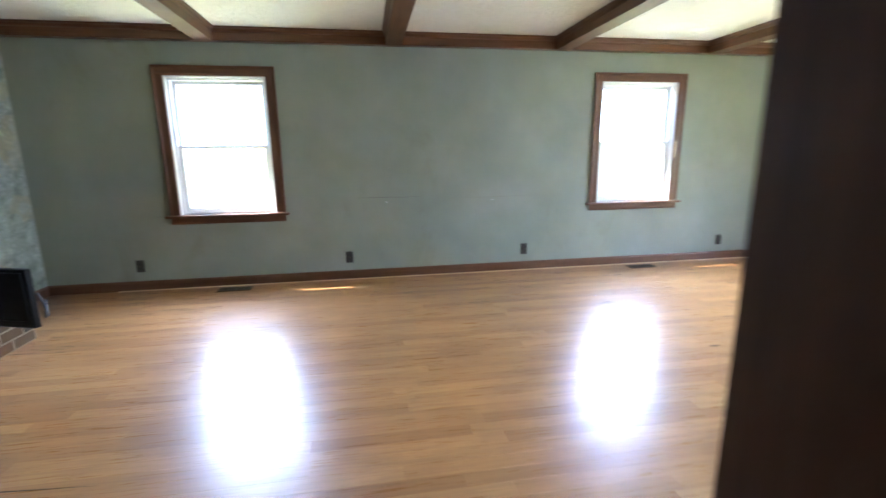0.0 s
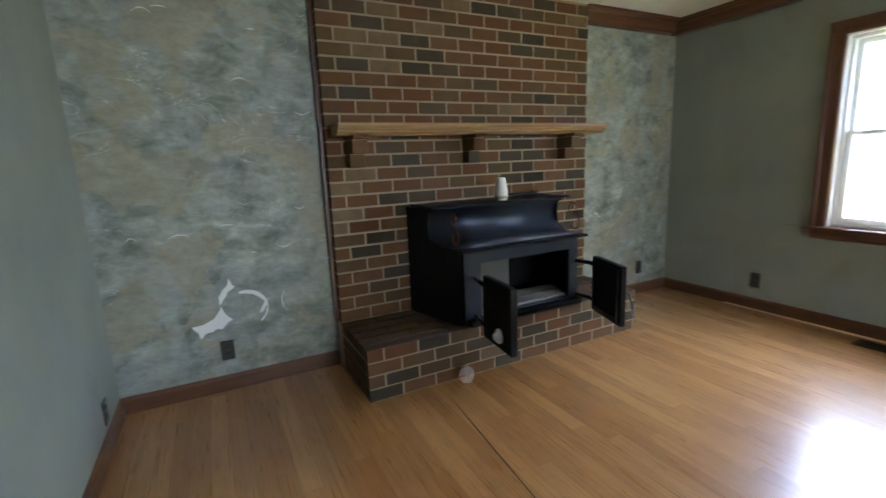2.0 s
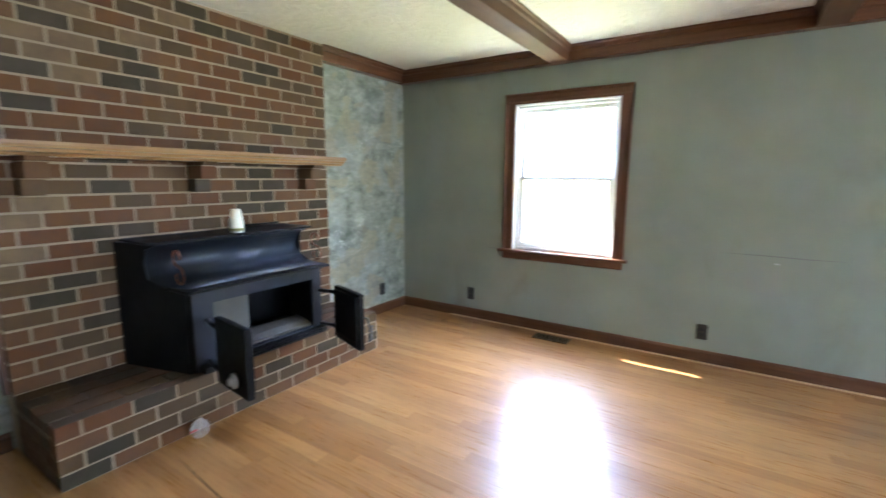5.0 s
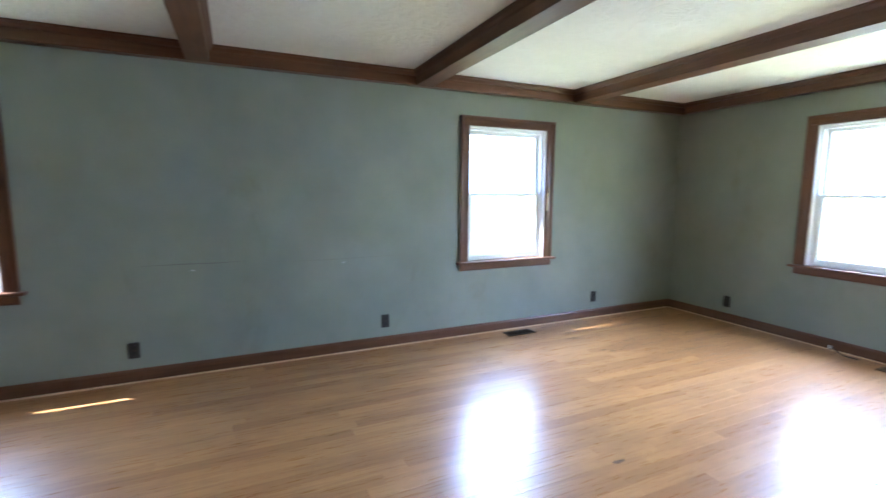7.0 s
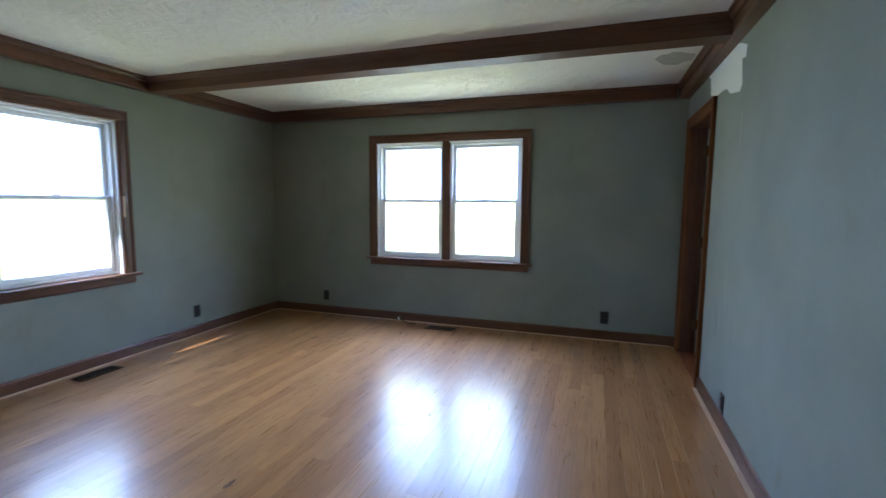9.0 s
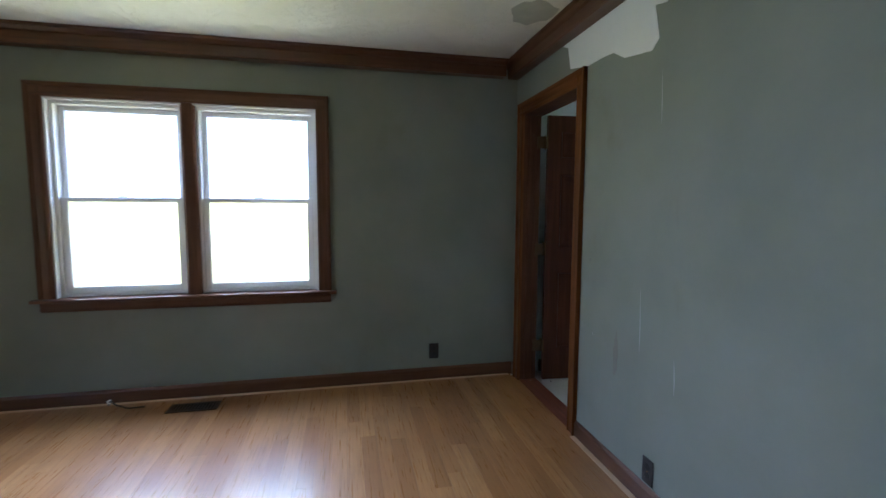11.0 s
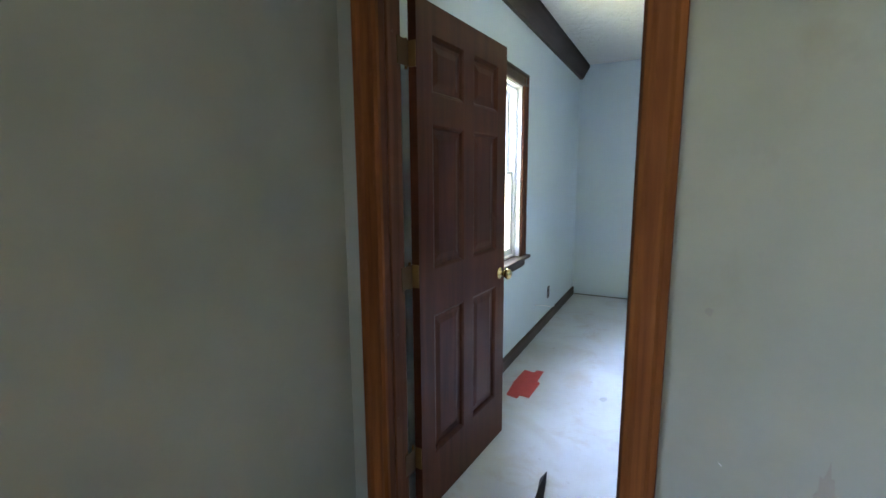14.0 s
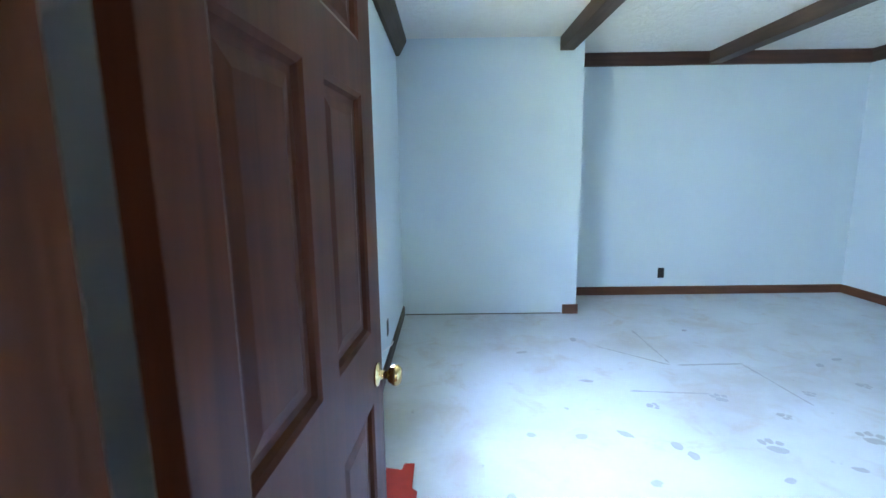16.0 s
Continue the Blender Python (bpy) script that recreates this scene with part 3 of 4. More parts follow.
window("window_1", pose(1.72, 0, 0), 0.45, W_TOP, W_BOT, ((-0.438, 0.438),), "white double-hung window in brown wood casing", (TRIM_X, TRIM_Z))
window("window_2", pose(6.07, 0, 0), 0.45, W_TOP, W_BOT, ((-0.438, 0.438),), "white double-hung window in worn brown casing", (TRIM_X, TRIM_Z))
window("window_3", pose(E, -2.28, 0, 0, 0, -90), 0.833, W_TOP, W_BOT, ((-0.82, -0.04), (0.04, 0.82)), "pair of white double-hung windows in brown casing", (TRIM_Y, TRIM_Z))
window("window_4", pose(E, -6.23, 0, 0, 0, -90), 0.45, W_TOP + 0.03, 0.80, ((-0.438, 0.438),), "white double-hung window in dark brown casing", (OLD_BEAM, JAMB_Z))

# loose strip of casing peeling beside the second window
tagged(part("peeling_strip", prism([(0, 0), (0.012, -0.003), (0.012, -0.006), (0, -0.004)], lambda u, v, a: (6.52 + u - 0.10 * max(0, a - 1.28) ** 1.0 * 0.4, -0.03 + v - 0.012 * (a > 1.3), a), 1.22, 1.40), EDGE),
       "pale splinter peeling from the window casing", "splinter")

# ---- doorway and open door ----
dc = thing("door_frame", pose(0, 0, 0), "orange-brown moulded wooden door casing", "door frame", "", "structure")
for s, x in ((-1, DOOR_X0), (1, DOOR_X1)):
    part("casing", prism(CASE, lambda u, v, a, s=s, x=x: (x + s * u, SE + v, a), 0.0, DOOR_Z + 0.09), DOORCASE_Z, dc)
    if s < 0:
        part("casing", prism(CASE, lambda u, v, a, s=s, x=x: (x + s * u, SE - T - v, a), 0.0, DOOR_Z + 0.09), DOORCASE_Z, dc)
    part("jamb", boxes((min(x, x - s * 0.02) + (0.02 * s if s > 0 else -0.02), max(x, x - s * 0.02) + (0.02 * s if s > 0 else -0.02), SE - T, SE, 0, DOOR_Z + 0.02)), JAMB_Z, dc)
    part("door_stop", boxes((min(x, x - s * 0.012), max(x, x - s * 0.012), SE - T + 0.040, SE - 0.030, 0, DOOR_Z), bevel=0.003), JAMB_Z, dc)
part("head_casing", prism(CASE, lambda u, v, a: (a, SE + v + 0.001, DOOR_Z + u), DOOR_X0 - 0.09, DOOR_X1 + 0.09), DOORCASE_X, dc)
part("head_casing", prism(CASE, lambda u, v, a: (a, SE - T - v - 0.001, DOOR_Z + u), DOOR_X0 - 0.09, DOOR_X1 + 0.09), DOORCASE_X, dc)
part("head_jamb", boxes((DOOR_X0 - 0.02, DOOR_X1 + 0.02, SE - T, SE, DOOR_Z, DOOR_Z + 0.02)), JAMB_Z, dc)
part("strike_plate", boxes((DOOR_X0 - 0.001, DOOR_X0 + 0.0015, SE - T + 0.008, SE - T + 0.034, 0.90, 0.96)), OLD_BRASS, dc, "worn brass strike plate")
structure("threshold", boxes((DOOR_X0, DOOR_X1, SE - T - 0.004, SE + 0.004, -0.02, 0.006), bevel=0.003), THRESH, "red-brown worn wooden door threshold", "threshold")


def panel_door(name, m, width, height, label):
    """Six panels; local x from the hinge to the latch, y through the leaf, z up."""
    d = thing(name, m, label, "door", "", "structure")
    th = 0.035
    stile, mid = 0.100, 0.090
    pw = (width - 2 * stile - mid) / 2
    rows = ((0.24, 0.845), (1.03, 1.59), (1.70, height - 0.11))
    dims = [(0, stile, 0, th, 0, height), (width - stile, width, 0, th, 0, height), (stile + pw, stile + pw + mid, 0, th, 0.24, height - 0.11)]
    zs = [0] + [z for r in rows for z in r] + [height]
    for a, b in zip(zs[::2], zs[1::2]):
        if a == 0 or b == height:
            dims.append((stile, width - stile, 0, th, a, b))
        else:
            dims.append((stile, stile + pw, 0, th, a, b))
            dims.append((stile + pw + mid, width - stile, 0, th, a, b))
    part("leaf", boxes(*dims), LEAF, d)
    for x0 in (stile, stile + pw + mid):
        for z0, z1 in rows:
            bm = bmesh.new()
            for face in (0, 1):
                y0, y1, y2 = (0.0, 0.014, 0.009) if face == 0 else (th, th - 0.014, th - 0.009)
                loops = []
                for inset, y in ((0.0, y0), (0.010, y0 + (y1 - y0) * 0.35), (0.016, y1), (0.030, y1), (0.055, y2)):
                    loops.append([bm.verts.new(p) for p in ((x0 + inset, y, z0 + inset), (x0 + pw - inset, y, z0 + inset), (x0 + pw - inset, y, z1 - inset), (x0 + inset, y, z1 - inset))])
                for a, b in zip(loops, loops[1:]):
                    for k in range(4):
                        bm.faces.new((a[k], a[(k + 1) % 4], b[(k + 1) % 4], b[k]))
                bm.faces.new(loops[-1])
            bmesh.ops.recalc_face_normals(bm, faces=list(bm.faces))
            part("panel", bm, LEAF, d)
    for side in (0, 1):
        bm = lathe([(0.030, 0), (0.030, 0.006), (0.012, 0.010), (0.010, 0.028), (0.020, 0.034), (0.027, 0.046), (0.027, 0.056), (0.020, 0.064), (0.006, 0.066)], 20)
        rot = Matrix.Translation((width - 0.062, 0 if side == 0 else th, 0.905)) @ Matrix.Rotation(radians(90 if side == 0 else -90), 4, 'X')
        bmesh.ops.transform(bm, matrix=rot, verts=list(bm.verts))
        part("doorknob", bm, BRASS, d, "polished brass knob")
    part("latch_plate", boxes((width - 0.002, width + 0.0015, 0.006, 0.029, 0.875, 0.935)), BRASS, d)
    for z in (0.22, 0.975, 1.78):
        hg = part("hinge", boxes((-0.003, 0.0, 0.002, 0.033, z, z + 0.09)), OLD_BRASS, d, "dull brass butt hinge")
        part("hinge_pin", tube([(-0.008, 0.039, z - 0.006), (-0.008, 0.039, z + 0.098)], 0.0065, 10), OLD_BRASS, hg)
        part("hinge_leaf", boxes((-0.074, -0.010, 0.0262, 0.0288, z, z + 0.09)), DARK_BRASS, hg)
    return d


# the leaf swings into the pale room from hinges on its east jamb
panel_door("door_1", pose(DOOR_X1 - 0.039, SE - T - 0.042, 0.008, 0, 0, -94.8), 0.775, 2.02, "dark walnut six-panel door standing open")

# cased opening from the hall
oc = thing("opening_frame", pose(0, 0, 0), "dark brown cased opening to the hall", "door frame", "", "structure")
for s, x in ((-1, OPEN_X0), (1, OPEN_X1)):
    part("jamb", boxes((min(x - s * 0.004, x + s * 0.016), max(x - s * 0.004, x + s * 0.016), SW - T - 0.002, SW + 0.002, 0, OPEN_Z)), OPEN_JAMB, oc)
    part("casing", prism(CASE, lambda u, v, a, s=s, x=x: (x + s * u, SW + v, a), 0.0, OPEN_Z + 0.09), OPEN_JAMB, oc)
    part("casing", prism(CASE, lambda u, v, a, s=s, x=x: (x + s * u, SW - T - v, a), 0.0, OPEN_Z + 0.09), OPEN_JAMB, oc)
part("head_casing", prism(CASE, lambda u, v, a: (a, SW + v + 0.001, OPEN_Z + u), OPEN_X0 - 0.09, OPEN_X1 + 0.09), OPEN_JAMB, oc)
part("head_jamb", boxes((OPEN_X0, OPEN_X1, SW - T, SW, OPEN_Z - 0.02, OPEN_Z)), OPEN_JAMB, oc)

# ---- outlets, registers ----
def outlet(m, label, group="wall outlets"):
    o = thing("wall_outlet", m, label, "outlet", group)
    part("cover_plate", boxes((-0.037, 0.037, -0.007, -0.001, -0.060, 0.060), bevel=0.003), OUTLET, o)
    for z in (-0.021, 0.021):
        r = lathe([(0.017, 0), (0.017, 0.003), (0.015, 0.004)], 16)
        bmesh.ops.transform(r, matrix=Matrix.Translation((0, -0.006, z)) @ Matrix.Rotation(radians(90), 4, 'X'), verts=list(r.verts))
        part("receptacle", r, OUTLET_IN, o)
    part("screw", boxes((-0.003, 0.003, -0.0085, -0.006, -0.003, 0.003)), OLD_BRASS, o)
    return o


OUT_LABEL = "dark brown duplex outlet low on the wall"
first = outlet(pose(0.84, 0, 0.245), OUT_LABEL)
for x in (2.86, 4.78, 7.24):
    copy_thing(first, pose(x, 0, 0.238))
for y in (-0.74, -3.97):
    copy_thing(first, pose(E, y, 0.225, 0, 0, -90))
for y in (-3.92, -0.375):
    copy_thing(first, pose(0, y, 0.25, 0, 0, 90))
copy_thing(first, pose(0.34, SW, 0.19, 0, 0, 180))
copy_thing(first, pose(6.775, SE, 0.165, 0, 0, 180))
copy_thing(first, pose(5.555, R2_Y, 0.255, 0, 0, 180))
copy_thing(first, pose(E, -7.62, 0.30, 0, 0, -90))


def register(m):
    o = thing("floor_register", m, "bronze metal floor register by the wall", "floor vent", "floor registers")
    part("frame", boxes((-0.155, 0.155, -0.065, -0.050, 0.0, 0.007), (-0.155, 0.155, 0.050, 0.065, 0.0, 0.007), (-0.155, -0.140, -0.050, 0.050, 0.0, 0.007), (0.140, 0.155, -0.050, 0.050, 0.0, 0.007)), VENT, o)
    # flat near-black plate paints the darkness of the shaft below the slats
    part("backing", boxes((-0.14, 0.14, -0.05, 0.05, 0.0005, 0.0025)), SHAFT_SHADE, o)
    for k in range(14):
        x = -0.13 + k * 0.02
        part("slat", boxes((x - 0.003, x + 0.003, -0.05, 0.05, 0.0028, 0.0062)), VENT, o)
    return o


reg = register(pose(1.74, -0.16, 0.002))
copy_thing(reg, pose(6.13, -0.17, 0.002))
copy_thing(reg, pose(E - 0.19, -2.30, 0.002, 0, 0, 90))

cable = thing("coax_cable", pose(E - 0.10, -1.76, 0.0), "short black cable stub with a white clip by the baseboard", "cable")
part("wire", tube([(0.07, 0.03, 0.004), (0.03, 0.02, 0.012), (0.0, 0.0, 0.045), (-0.02, -0.02, 0.060), (-0.035, -0.05, 0.040), (-0.03, -0.12, 0.008), (-0.02, -0.22, 0.006)], 0.005), BLACK, cable)
part("clip", boxes((-0.012, 0.012, -0.010, 0.010, 0.035, 0.060), bevel=0.003), VINYL, cable)

# ---- fireplace ----
BY0, BY1, BF = -3.25, -1.165, 0.10
HX, HZ = 0.622, 0.31
chim = tagged(part("brick_chimney", boxes((0.001, BF - 0.004, BY0 + 0.003, BY1 - 0.003, 0.0, CEIL_Z - 0.002)), MORTAR), "red and brown brick chimney breast with pale mortar", "chimney")
hearth = tagged(part("hearth", boxes((BF + 0.003, HX - 0.004, BY0 + 0.004, BY1 - 0.004, 0.0, HZ - 0.004)), MORTAR), "raised brick hearth stained dark with soot", "hearth")


def brick_mesh(name, dx, dy, dz, material):
    return mesh_of(boxes((-dx / 2, dx / 2, -dy / 2, dy / 2, -dz / 2, dz / 2), bevel=0.0022), name, material)


MESHES = {}


def brick(parent, x, y, z, dx, dy, dz, material=None):
    material = material or BRICK
    key = (round(dx, 3), round(dy, 3), round(dz, 3), material)
    if key not in MESHES:
        MESHES[key] = brick_mesh("brick", *key)
    ob = new("brick", MESHES[key])
    ob.location = (x + random.uniform(-0.0015, 0.0015), y, z)
    ob.parent = parent
    return ob


MOD, COURSE, JOINT = 0.2085, 0.0815, 0.0125


def course(parent, z, shift, x, dx, y0, y1, along='Y', material=None):
    """One course of stretchers between y0 and y1, cut at the ends."""
    a = y0 - shift
    while a < y1 - 0.02:
        b0, b1 = max(a, y0), min(a + MOD - JOINT, y1)
        if b1 - b0 > 0.03:
            if along == 'Y':
                brick(parent, x, (b0 + b1) / 2, z, dx, b1 - b0, COURSE - JOINT, material)
            else:
                brick(parent, (b0 + b1) / 2, x, z, b1 - b0, dx, COURSE - JOINT, material)
        a += MOD


row, z = 0, HZ + COURSE / 2
while z < CEIL_Z - 0.03:
    course(chim, z, (row % 2) * MOD / 2, BF - 0.030, 0.060, BY0, BY1)
    row, z = row + 1, z + COURSE
# stepped brick corbels under the mantel shelf
for y in (-3.135, -2.315, -1.465):
    corbel = thing("mantel_corbel", pose(BF, y, 0), "stepped brick corbel under the mantel shelf", "corbel", "mantel corbels")
    for z0, z1, out in ((1.4545, 1.4775, 0.185), (1.373, 1.4505, 0.155), (1.2915, 1.369, 0.085)):
        part("brick", boxes((0.001, out, 0.0, 0.094, z0, z1), bevel=0.003), BRICK, corbel)
    for z0, out in ((1.369, 0.080), (1.4505, 0.150)):
        part("mortar_joint", boxes((0.001, out, 0.004, 0.090, z0, z0 + 0.004)), MORTAR, corbel)
HC = 0.0775
for row in range(4):
    z = HC / 2 + row * HC
    course(hearth, z, (row % 2) * MOD / 2, HX - 0.030, 0.060, BY0, BY1)
    if row < 3:
        for y in (BY0 + 0.03, BY1 - 0.03):
            course(hearth, z, (1 - row % 2) * MOD / 2, y, 0.060, BF + 0.005, HX - 0.062, 'X', SOOTY)
for i in range(4):
    course(hearth, HZ - 0.030, (i % 2) * MOD / 2, BF + 0.060 + i * 0.112, 0.101, BY0, BY1, 'Y', SOOTY)
part("soot_layer", boxes((BF + 0.004, HX - 0.004, BY0 + 0.004, BY1 - 0.004, HZ - 0.0039, HZ - 0.0012)), SOOT, hearth, "soot-filled joints on the hearth top")

tagged(part("mantel_shelf", prism([(BF + 0.002, 1.478), (0.235, 1.478), (0.245, 1.492), (0.262, 1.497), (0.268, 1.512), (0.285, 1.517), (0.290, 1.530), (0.290, 1.545), (BF + 0.002, 1.545)],
                                  lambda u, v, a: (u, a, v), -3.215, -1.125), MANTEL), "golden oak mantel shelf with moulded edge", "mantel")
# dark strip added for the shadow on the chimney's south side
structure("chimney_edge", boxes((0.001, 0.05, BY0 - 0.022, BY0 - 0.001, HZ, CROWN_Z)), TRIM_Z, "narrow dark strip standing in for the shaded side of the brickwork", "trim")

# ---- wood stove ----
stove = thing("wood_stove", pose(0, 0, HZ), "black steel wood stove with both doors open", "stove")
SB, SF = BF + 0.02, 0.60


def stove_y(x, side):
    f = (x - SB) / (SF - SB)
    return (-2.755 + f * 0.135) if side < 0 else (-1.625 - f * 0.095)


ztop, zlip = 0.715, 0.475
curve = []
for k in range(13):
    a = radians(100 + 160 * k / 12)
    curve.append((0.440 + 0.115 * math.cos(a) * 1.25, 0.600 + 0.112 * math.sin(a)))


def stove_shell(profile, y_in=0.0):
    bm = bmesh.new()
    sides = []
    for s in (-1, 1):
        sides.append([bm.verts.new((x, stove_y(x, s) - s * y_in, z)) for x, z in profile])
    n = len(profile)
    for i in range(n):
        bm.faces.new((sides[0][i], sides[0][(i + 1) % n], sides[1][(i + 1) % n], sides[1][i]))
    bm.faces.new(sides[0][::-1])
    bm.faces.new(sides[1])
    bmesh.ops.recalc_face_normals(bm, faces=list(bm.faces))
    return bm


# firebox: back box, and a front frame round the opening
OY0, OY1, OZ0, OZ1 = -2.50, -1.80, 0.055, 0.385
part("firebox", stove_shell([(SB, 0.01), (0.20, 0.01), (0.20, 0.47), (SB, 0.47)]), IRON, stove)
part("floor_plate", boxes((0.20, SF + 0.06, -2.60, -1.73, 0.01, 0.045)), IRON, stove)
part("top_plate", stove_shell([(0.20, 0.435), (SF, 0.435), (SF, 0.466), (0.20, 0.466)]), IRON, stove)
for s in (-1, 1):
    bm = bmesh.new()
    pts = [(0.20, 0.01), (SF, 0.01), (SF, 0.466), (0.20, 0.466)]
    o = [bm.verts.new((x, stove_y(x, s), z)) for x, z in pts]
    i = [bm.verts.new((x, stove_y(x, s) - s * 0.03, z)) for x, z in pts]
    for k in range(4):
        bm.faces.new((o[k], o[(k + 1) % 4], i[(k + 1) % 4], i[k]))
    bm.faces.new(o)
    bm.faces.new(i[::-1])
    bmesh.ops.recalc_face_normals(bm, faces=list(bm.faces))
    part("side_panel", bm, IRON, stove)
part("front_frame", boxes((SF - 0.02, SF + 0.004, -2.615, OY0, 0.01, 0.466), (SF - 0.02, SF + 0.004, OY1, -1.725, 0.01, 0.466),
                          (SF - 0.02, SF + 0.004, OY0, OY1, OZ1, 0.466), (SF - 0.02, SF + 0.004, OY0, OY1, 0.01, OZ0)), BONNET, stove)
part("shelf_lip", boxes((0.45, 0.665, -2.665, -1.685, 0.466, 0.482), bevel=0.003), IRON, stove)
bon = part("bonnet", stove_shell([(SB, 0.483), (0.46, 0.483), (0.60, 0.484)] + curve[::-1] + [(0.40, ztop), (SB, ztop)]), BONNET, stove, "curved blued-steel bonnet")
for p in bon.data.polygons:
    p.use_smooth = abs(p.normal.y) < 0.5 and p.area < 0.2
part("top_slab", boxes((SB, 0.435, -2.735, -1.640, ztop, ztop + 0.014), bevel=0.003), IRON, stove)
part("fire_back", boxes((0.205, 0.225, -2.44, -1.86, 0.05, 0.42)), IRON, stove)
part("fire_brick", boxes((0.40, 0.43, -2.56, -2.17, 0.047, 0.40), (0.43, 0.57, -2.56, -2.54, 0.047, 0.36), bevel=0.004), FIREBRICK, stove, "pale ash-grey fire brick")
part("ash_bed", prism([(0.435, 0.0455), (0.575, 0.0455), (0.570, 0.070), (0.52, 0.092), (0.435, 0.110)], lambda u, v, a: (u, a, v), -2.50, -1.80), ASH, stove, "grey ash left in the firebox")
part("ash_lip", boxes((SF, 0.70, -2.38, -1.80, 0.030, 0.040), bevel=0.003), IRON, stove)
for s, y in ((-1, -2.640), (1, -1.705)):
    pts = []
    for k in range(17):
        a, r = radians(-20 + 290 * k / 16), 0.018 + 0.027 * min(1, k / 8)
        pts.append((0.545 + r * math.cos(a), y, 0.648 + r * math.sin(a)))
    for k in range(1, 17):
        a, r = radians(90 - 290 * k / 16), 0.050 - 0.030 * max(0, (k - 8) / 8)
        pts.append((0.545 + r * math.cos(a), y, 0.553 + r * math.sin(a)))
    part("scroll", tube(pts, 0.006, 6), RUST, stove, "copper-coloured iron scroll")
for s in (-1, 1):
    bm = bmesh.new()
    pts = [(SB, 0.004), (SF - 0.02, 0.004), (SF - 0.02, 0.478), (0.44, 0.478), (0.335, 0.52), (0.318, 0.60), (0.335, 0.68), (0.42, ztop), (SB, ztop)]
    o = [bm.verts.new((x, stove_y(x, s) + s * 0.010, z)) for x, z in pts]
    i = [bm.verts.new((x, stove_y(x, s) + s * 0.001, z)) for x, z in pts]
    for k in range(len(pts)):
        bm.faces.new((o[k], o[(k + 1) % len(pts)], i[(k + 1) % len(pts)], i[k]))
    bm.faces.new(o)
    bm.faces.new(i[::-1])
    bmesh.ops.recalc_face_normals(bm, faces=list(bm.faces))
    part("heat_shield", bm, IRON, stove)
part("damper_rod", tube([(SB + 0.05, -2.10, ztop + 0.03), (SB + 0.05, -1.72, ztop + 0.03)], 0.008), IRON, stove)


def stove_door(hx, hy, fx, fy, knob):
    d = part("stove_door", bmesh.new(), IRON, stove, "heavy black cast door swung open")
    w = math.hypot(fx - hx, fy - hy)
    d.matrix_local = pose(hx, hy, 0.012, 0, 0, math.degrees(math.atan2(fy - hy, fx - hx)))
    bm = boxes((0, w, -0.018, 0.018, 0, 0.357), bevel=0.006, segments=2)
    bm.to_mesh(d.data)
    bm.free()
    inner = 1 if hy < -2.2 else -1
    part("door_rim", boxes((0.02, w - 0.02, *sorted((inner * 0.018, inner * 0.030)), 0.02, 0.045), (0.02, w - 0.02, *sorted((inner * 0.018, inner * 0.030)), 0.312, 0.337),
                           (0.02, 0.045, *sorted((inner * 0.018, inner * 0.030)), 0.045, 0.312), (w - 0.045, w - 0.02, *sorted((inner * 0.018, inner * 0.030)), 0.045, 0.312)), IRON, d)
    for z in (0.05, 0.285):
        part("hinge_arm", tube([(-0.20, inner * 0.03, z), (-0.06, 0.0, z + 0.012), (0.03, 0.0, z + 0.005)], 0.013), IRON, d)
    hz = 0.20
    if not knob:
        part("handle_rod", tube([(w - 0.05, -inner * 0.018, hz), (w - 0.04, -inner * 0.06, hz - 0.01), (w - 0.02, -inner * 0.075, hz - 0.10)], 0.007), STEEL, d)
        coil = [(w - 0.022 + 0.004 * math.cos(k), -inner * 0.075 + 0.013 * math.sin(k * 1.3), hz - 0.06 - k * 0.0035) for k in range(30)]
        part("coil_grip", tube(coil, 0.005, 6), STEEL, d, "coiled wire grip")
    if knob:
        b = lathe([(0.040, 0), (0.040, 0.014), (0.034, 0.020), (0.022, 0.022), (0.018, 0.036), (0.012, 0.040)], 24)
        bmesh.ops.transform(b, matrix=Matrix.Translation((w - 0.12, -inner * 0.018, 0.075)) @ Matrix.Rotation(radians(90 * inner), 4, 'X'), verts=list(b.verts))
        part("air_control", b, CHROME, d, "round chrome draught knob")
    return d


stove_door(0.81, -2.60, 1.13, -2.640, True)
stove_door(0.81, -1.77, 1.13, -1.875, False)

vase = thing("vase", pose(0.37, -2.18, HZ + ztop + 0.014), "small cream ceramic vase on the stove", "vase")
part("body", lathe([(0.036, 0), (0.040, 0.012), (0.043, 0.030), (0.041, 0.070), (0.032, 0.120), (0.026, 0.145), (0.022, 0.148), (0.018, 0.140)], 28), CERAMIC, vase)
part("base_band", lathe([(0.0405, 0.012), (0.0435, 0.018), (0.0442, 0.026), (0.0438, 0.030)], 28), OLIVE, vase, "olive band round the foot")

lid = thing("plastic_disc", pose(0.690, -2.672, 0.052, 76, 0, 90), "clear round plastic tub lid leaning on the hearth", "plastic disc")
part("disc", lathe([(0.052, 0), (0.052, 0.004), (0.046, 0.006), (0.044, 0.003)], 28), CLEAR, lid)
part("tab", boxes((-0.055, -0.015, -0.004, 0.004, 0.006, 0.009), bevel=0.001), RED, lid, "red pull tab")

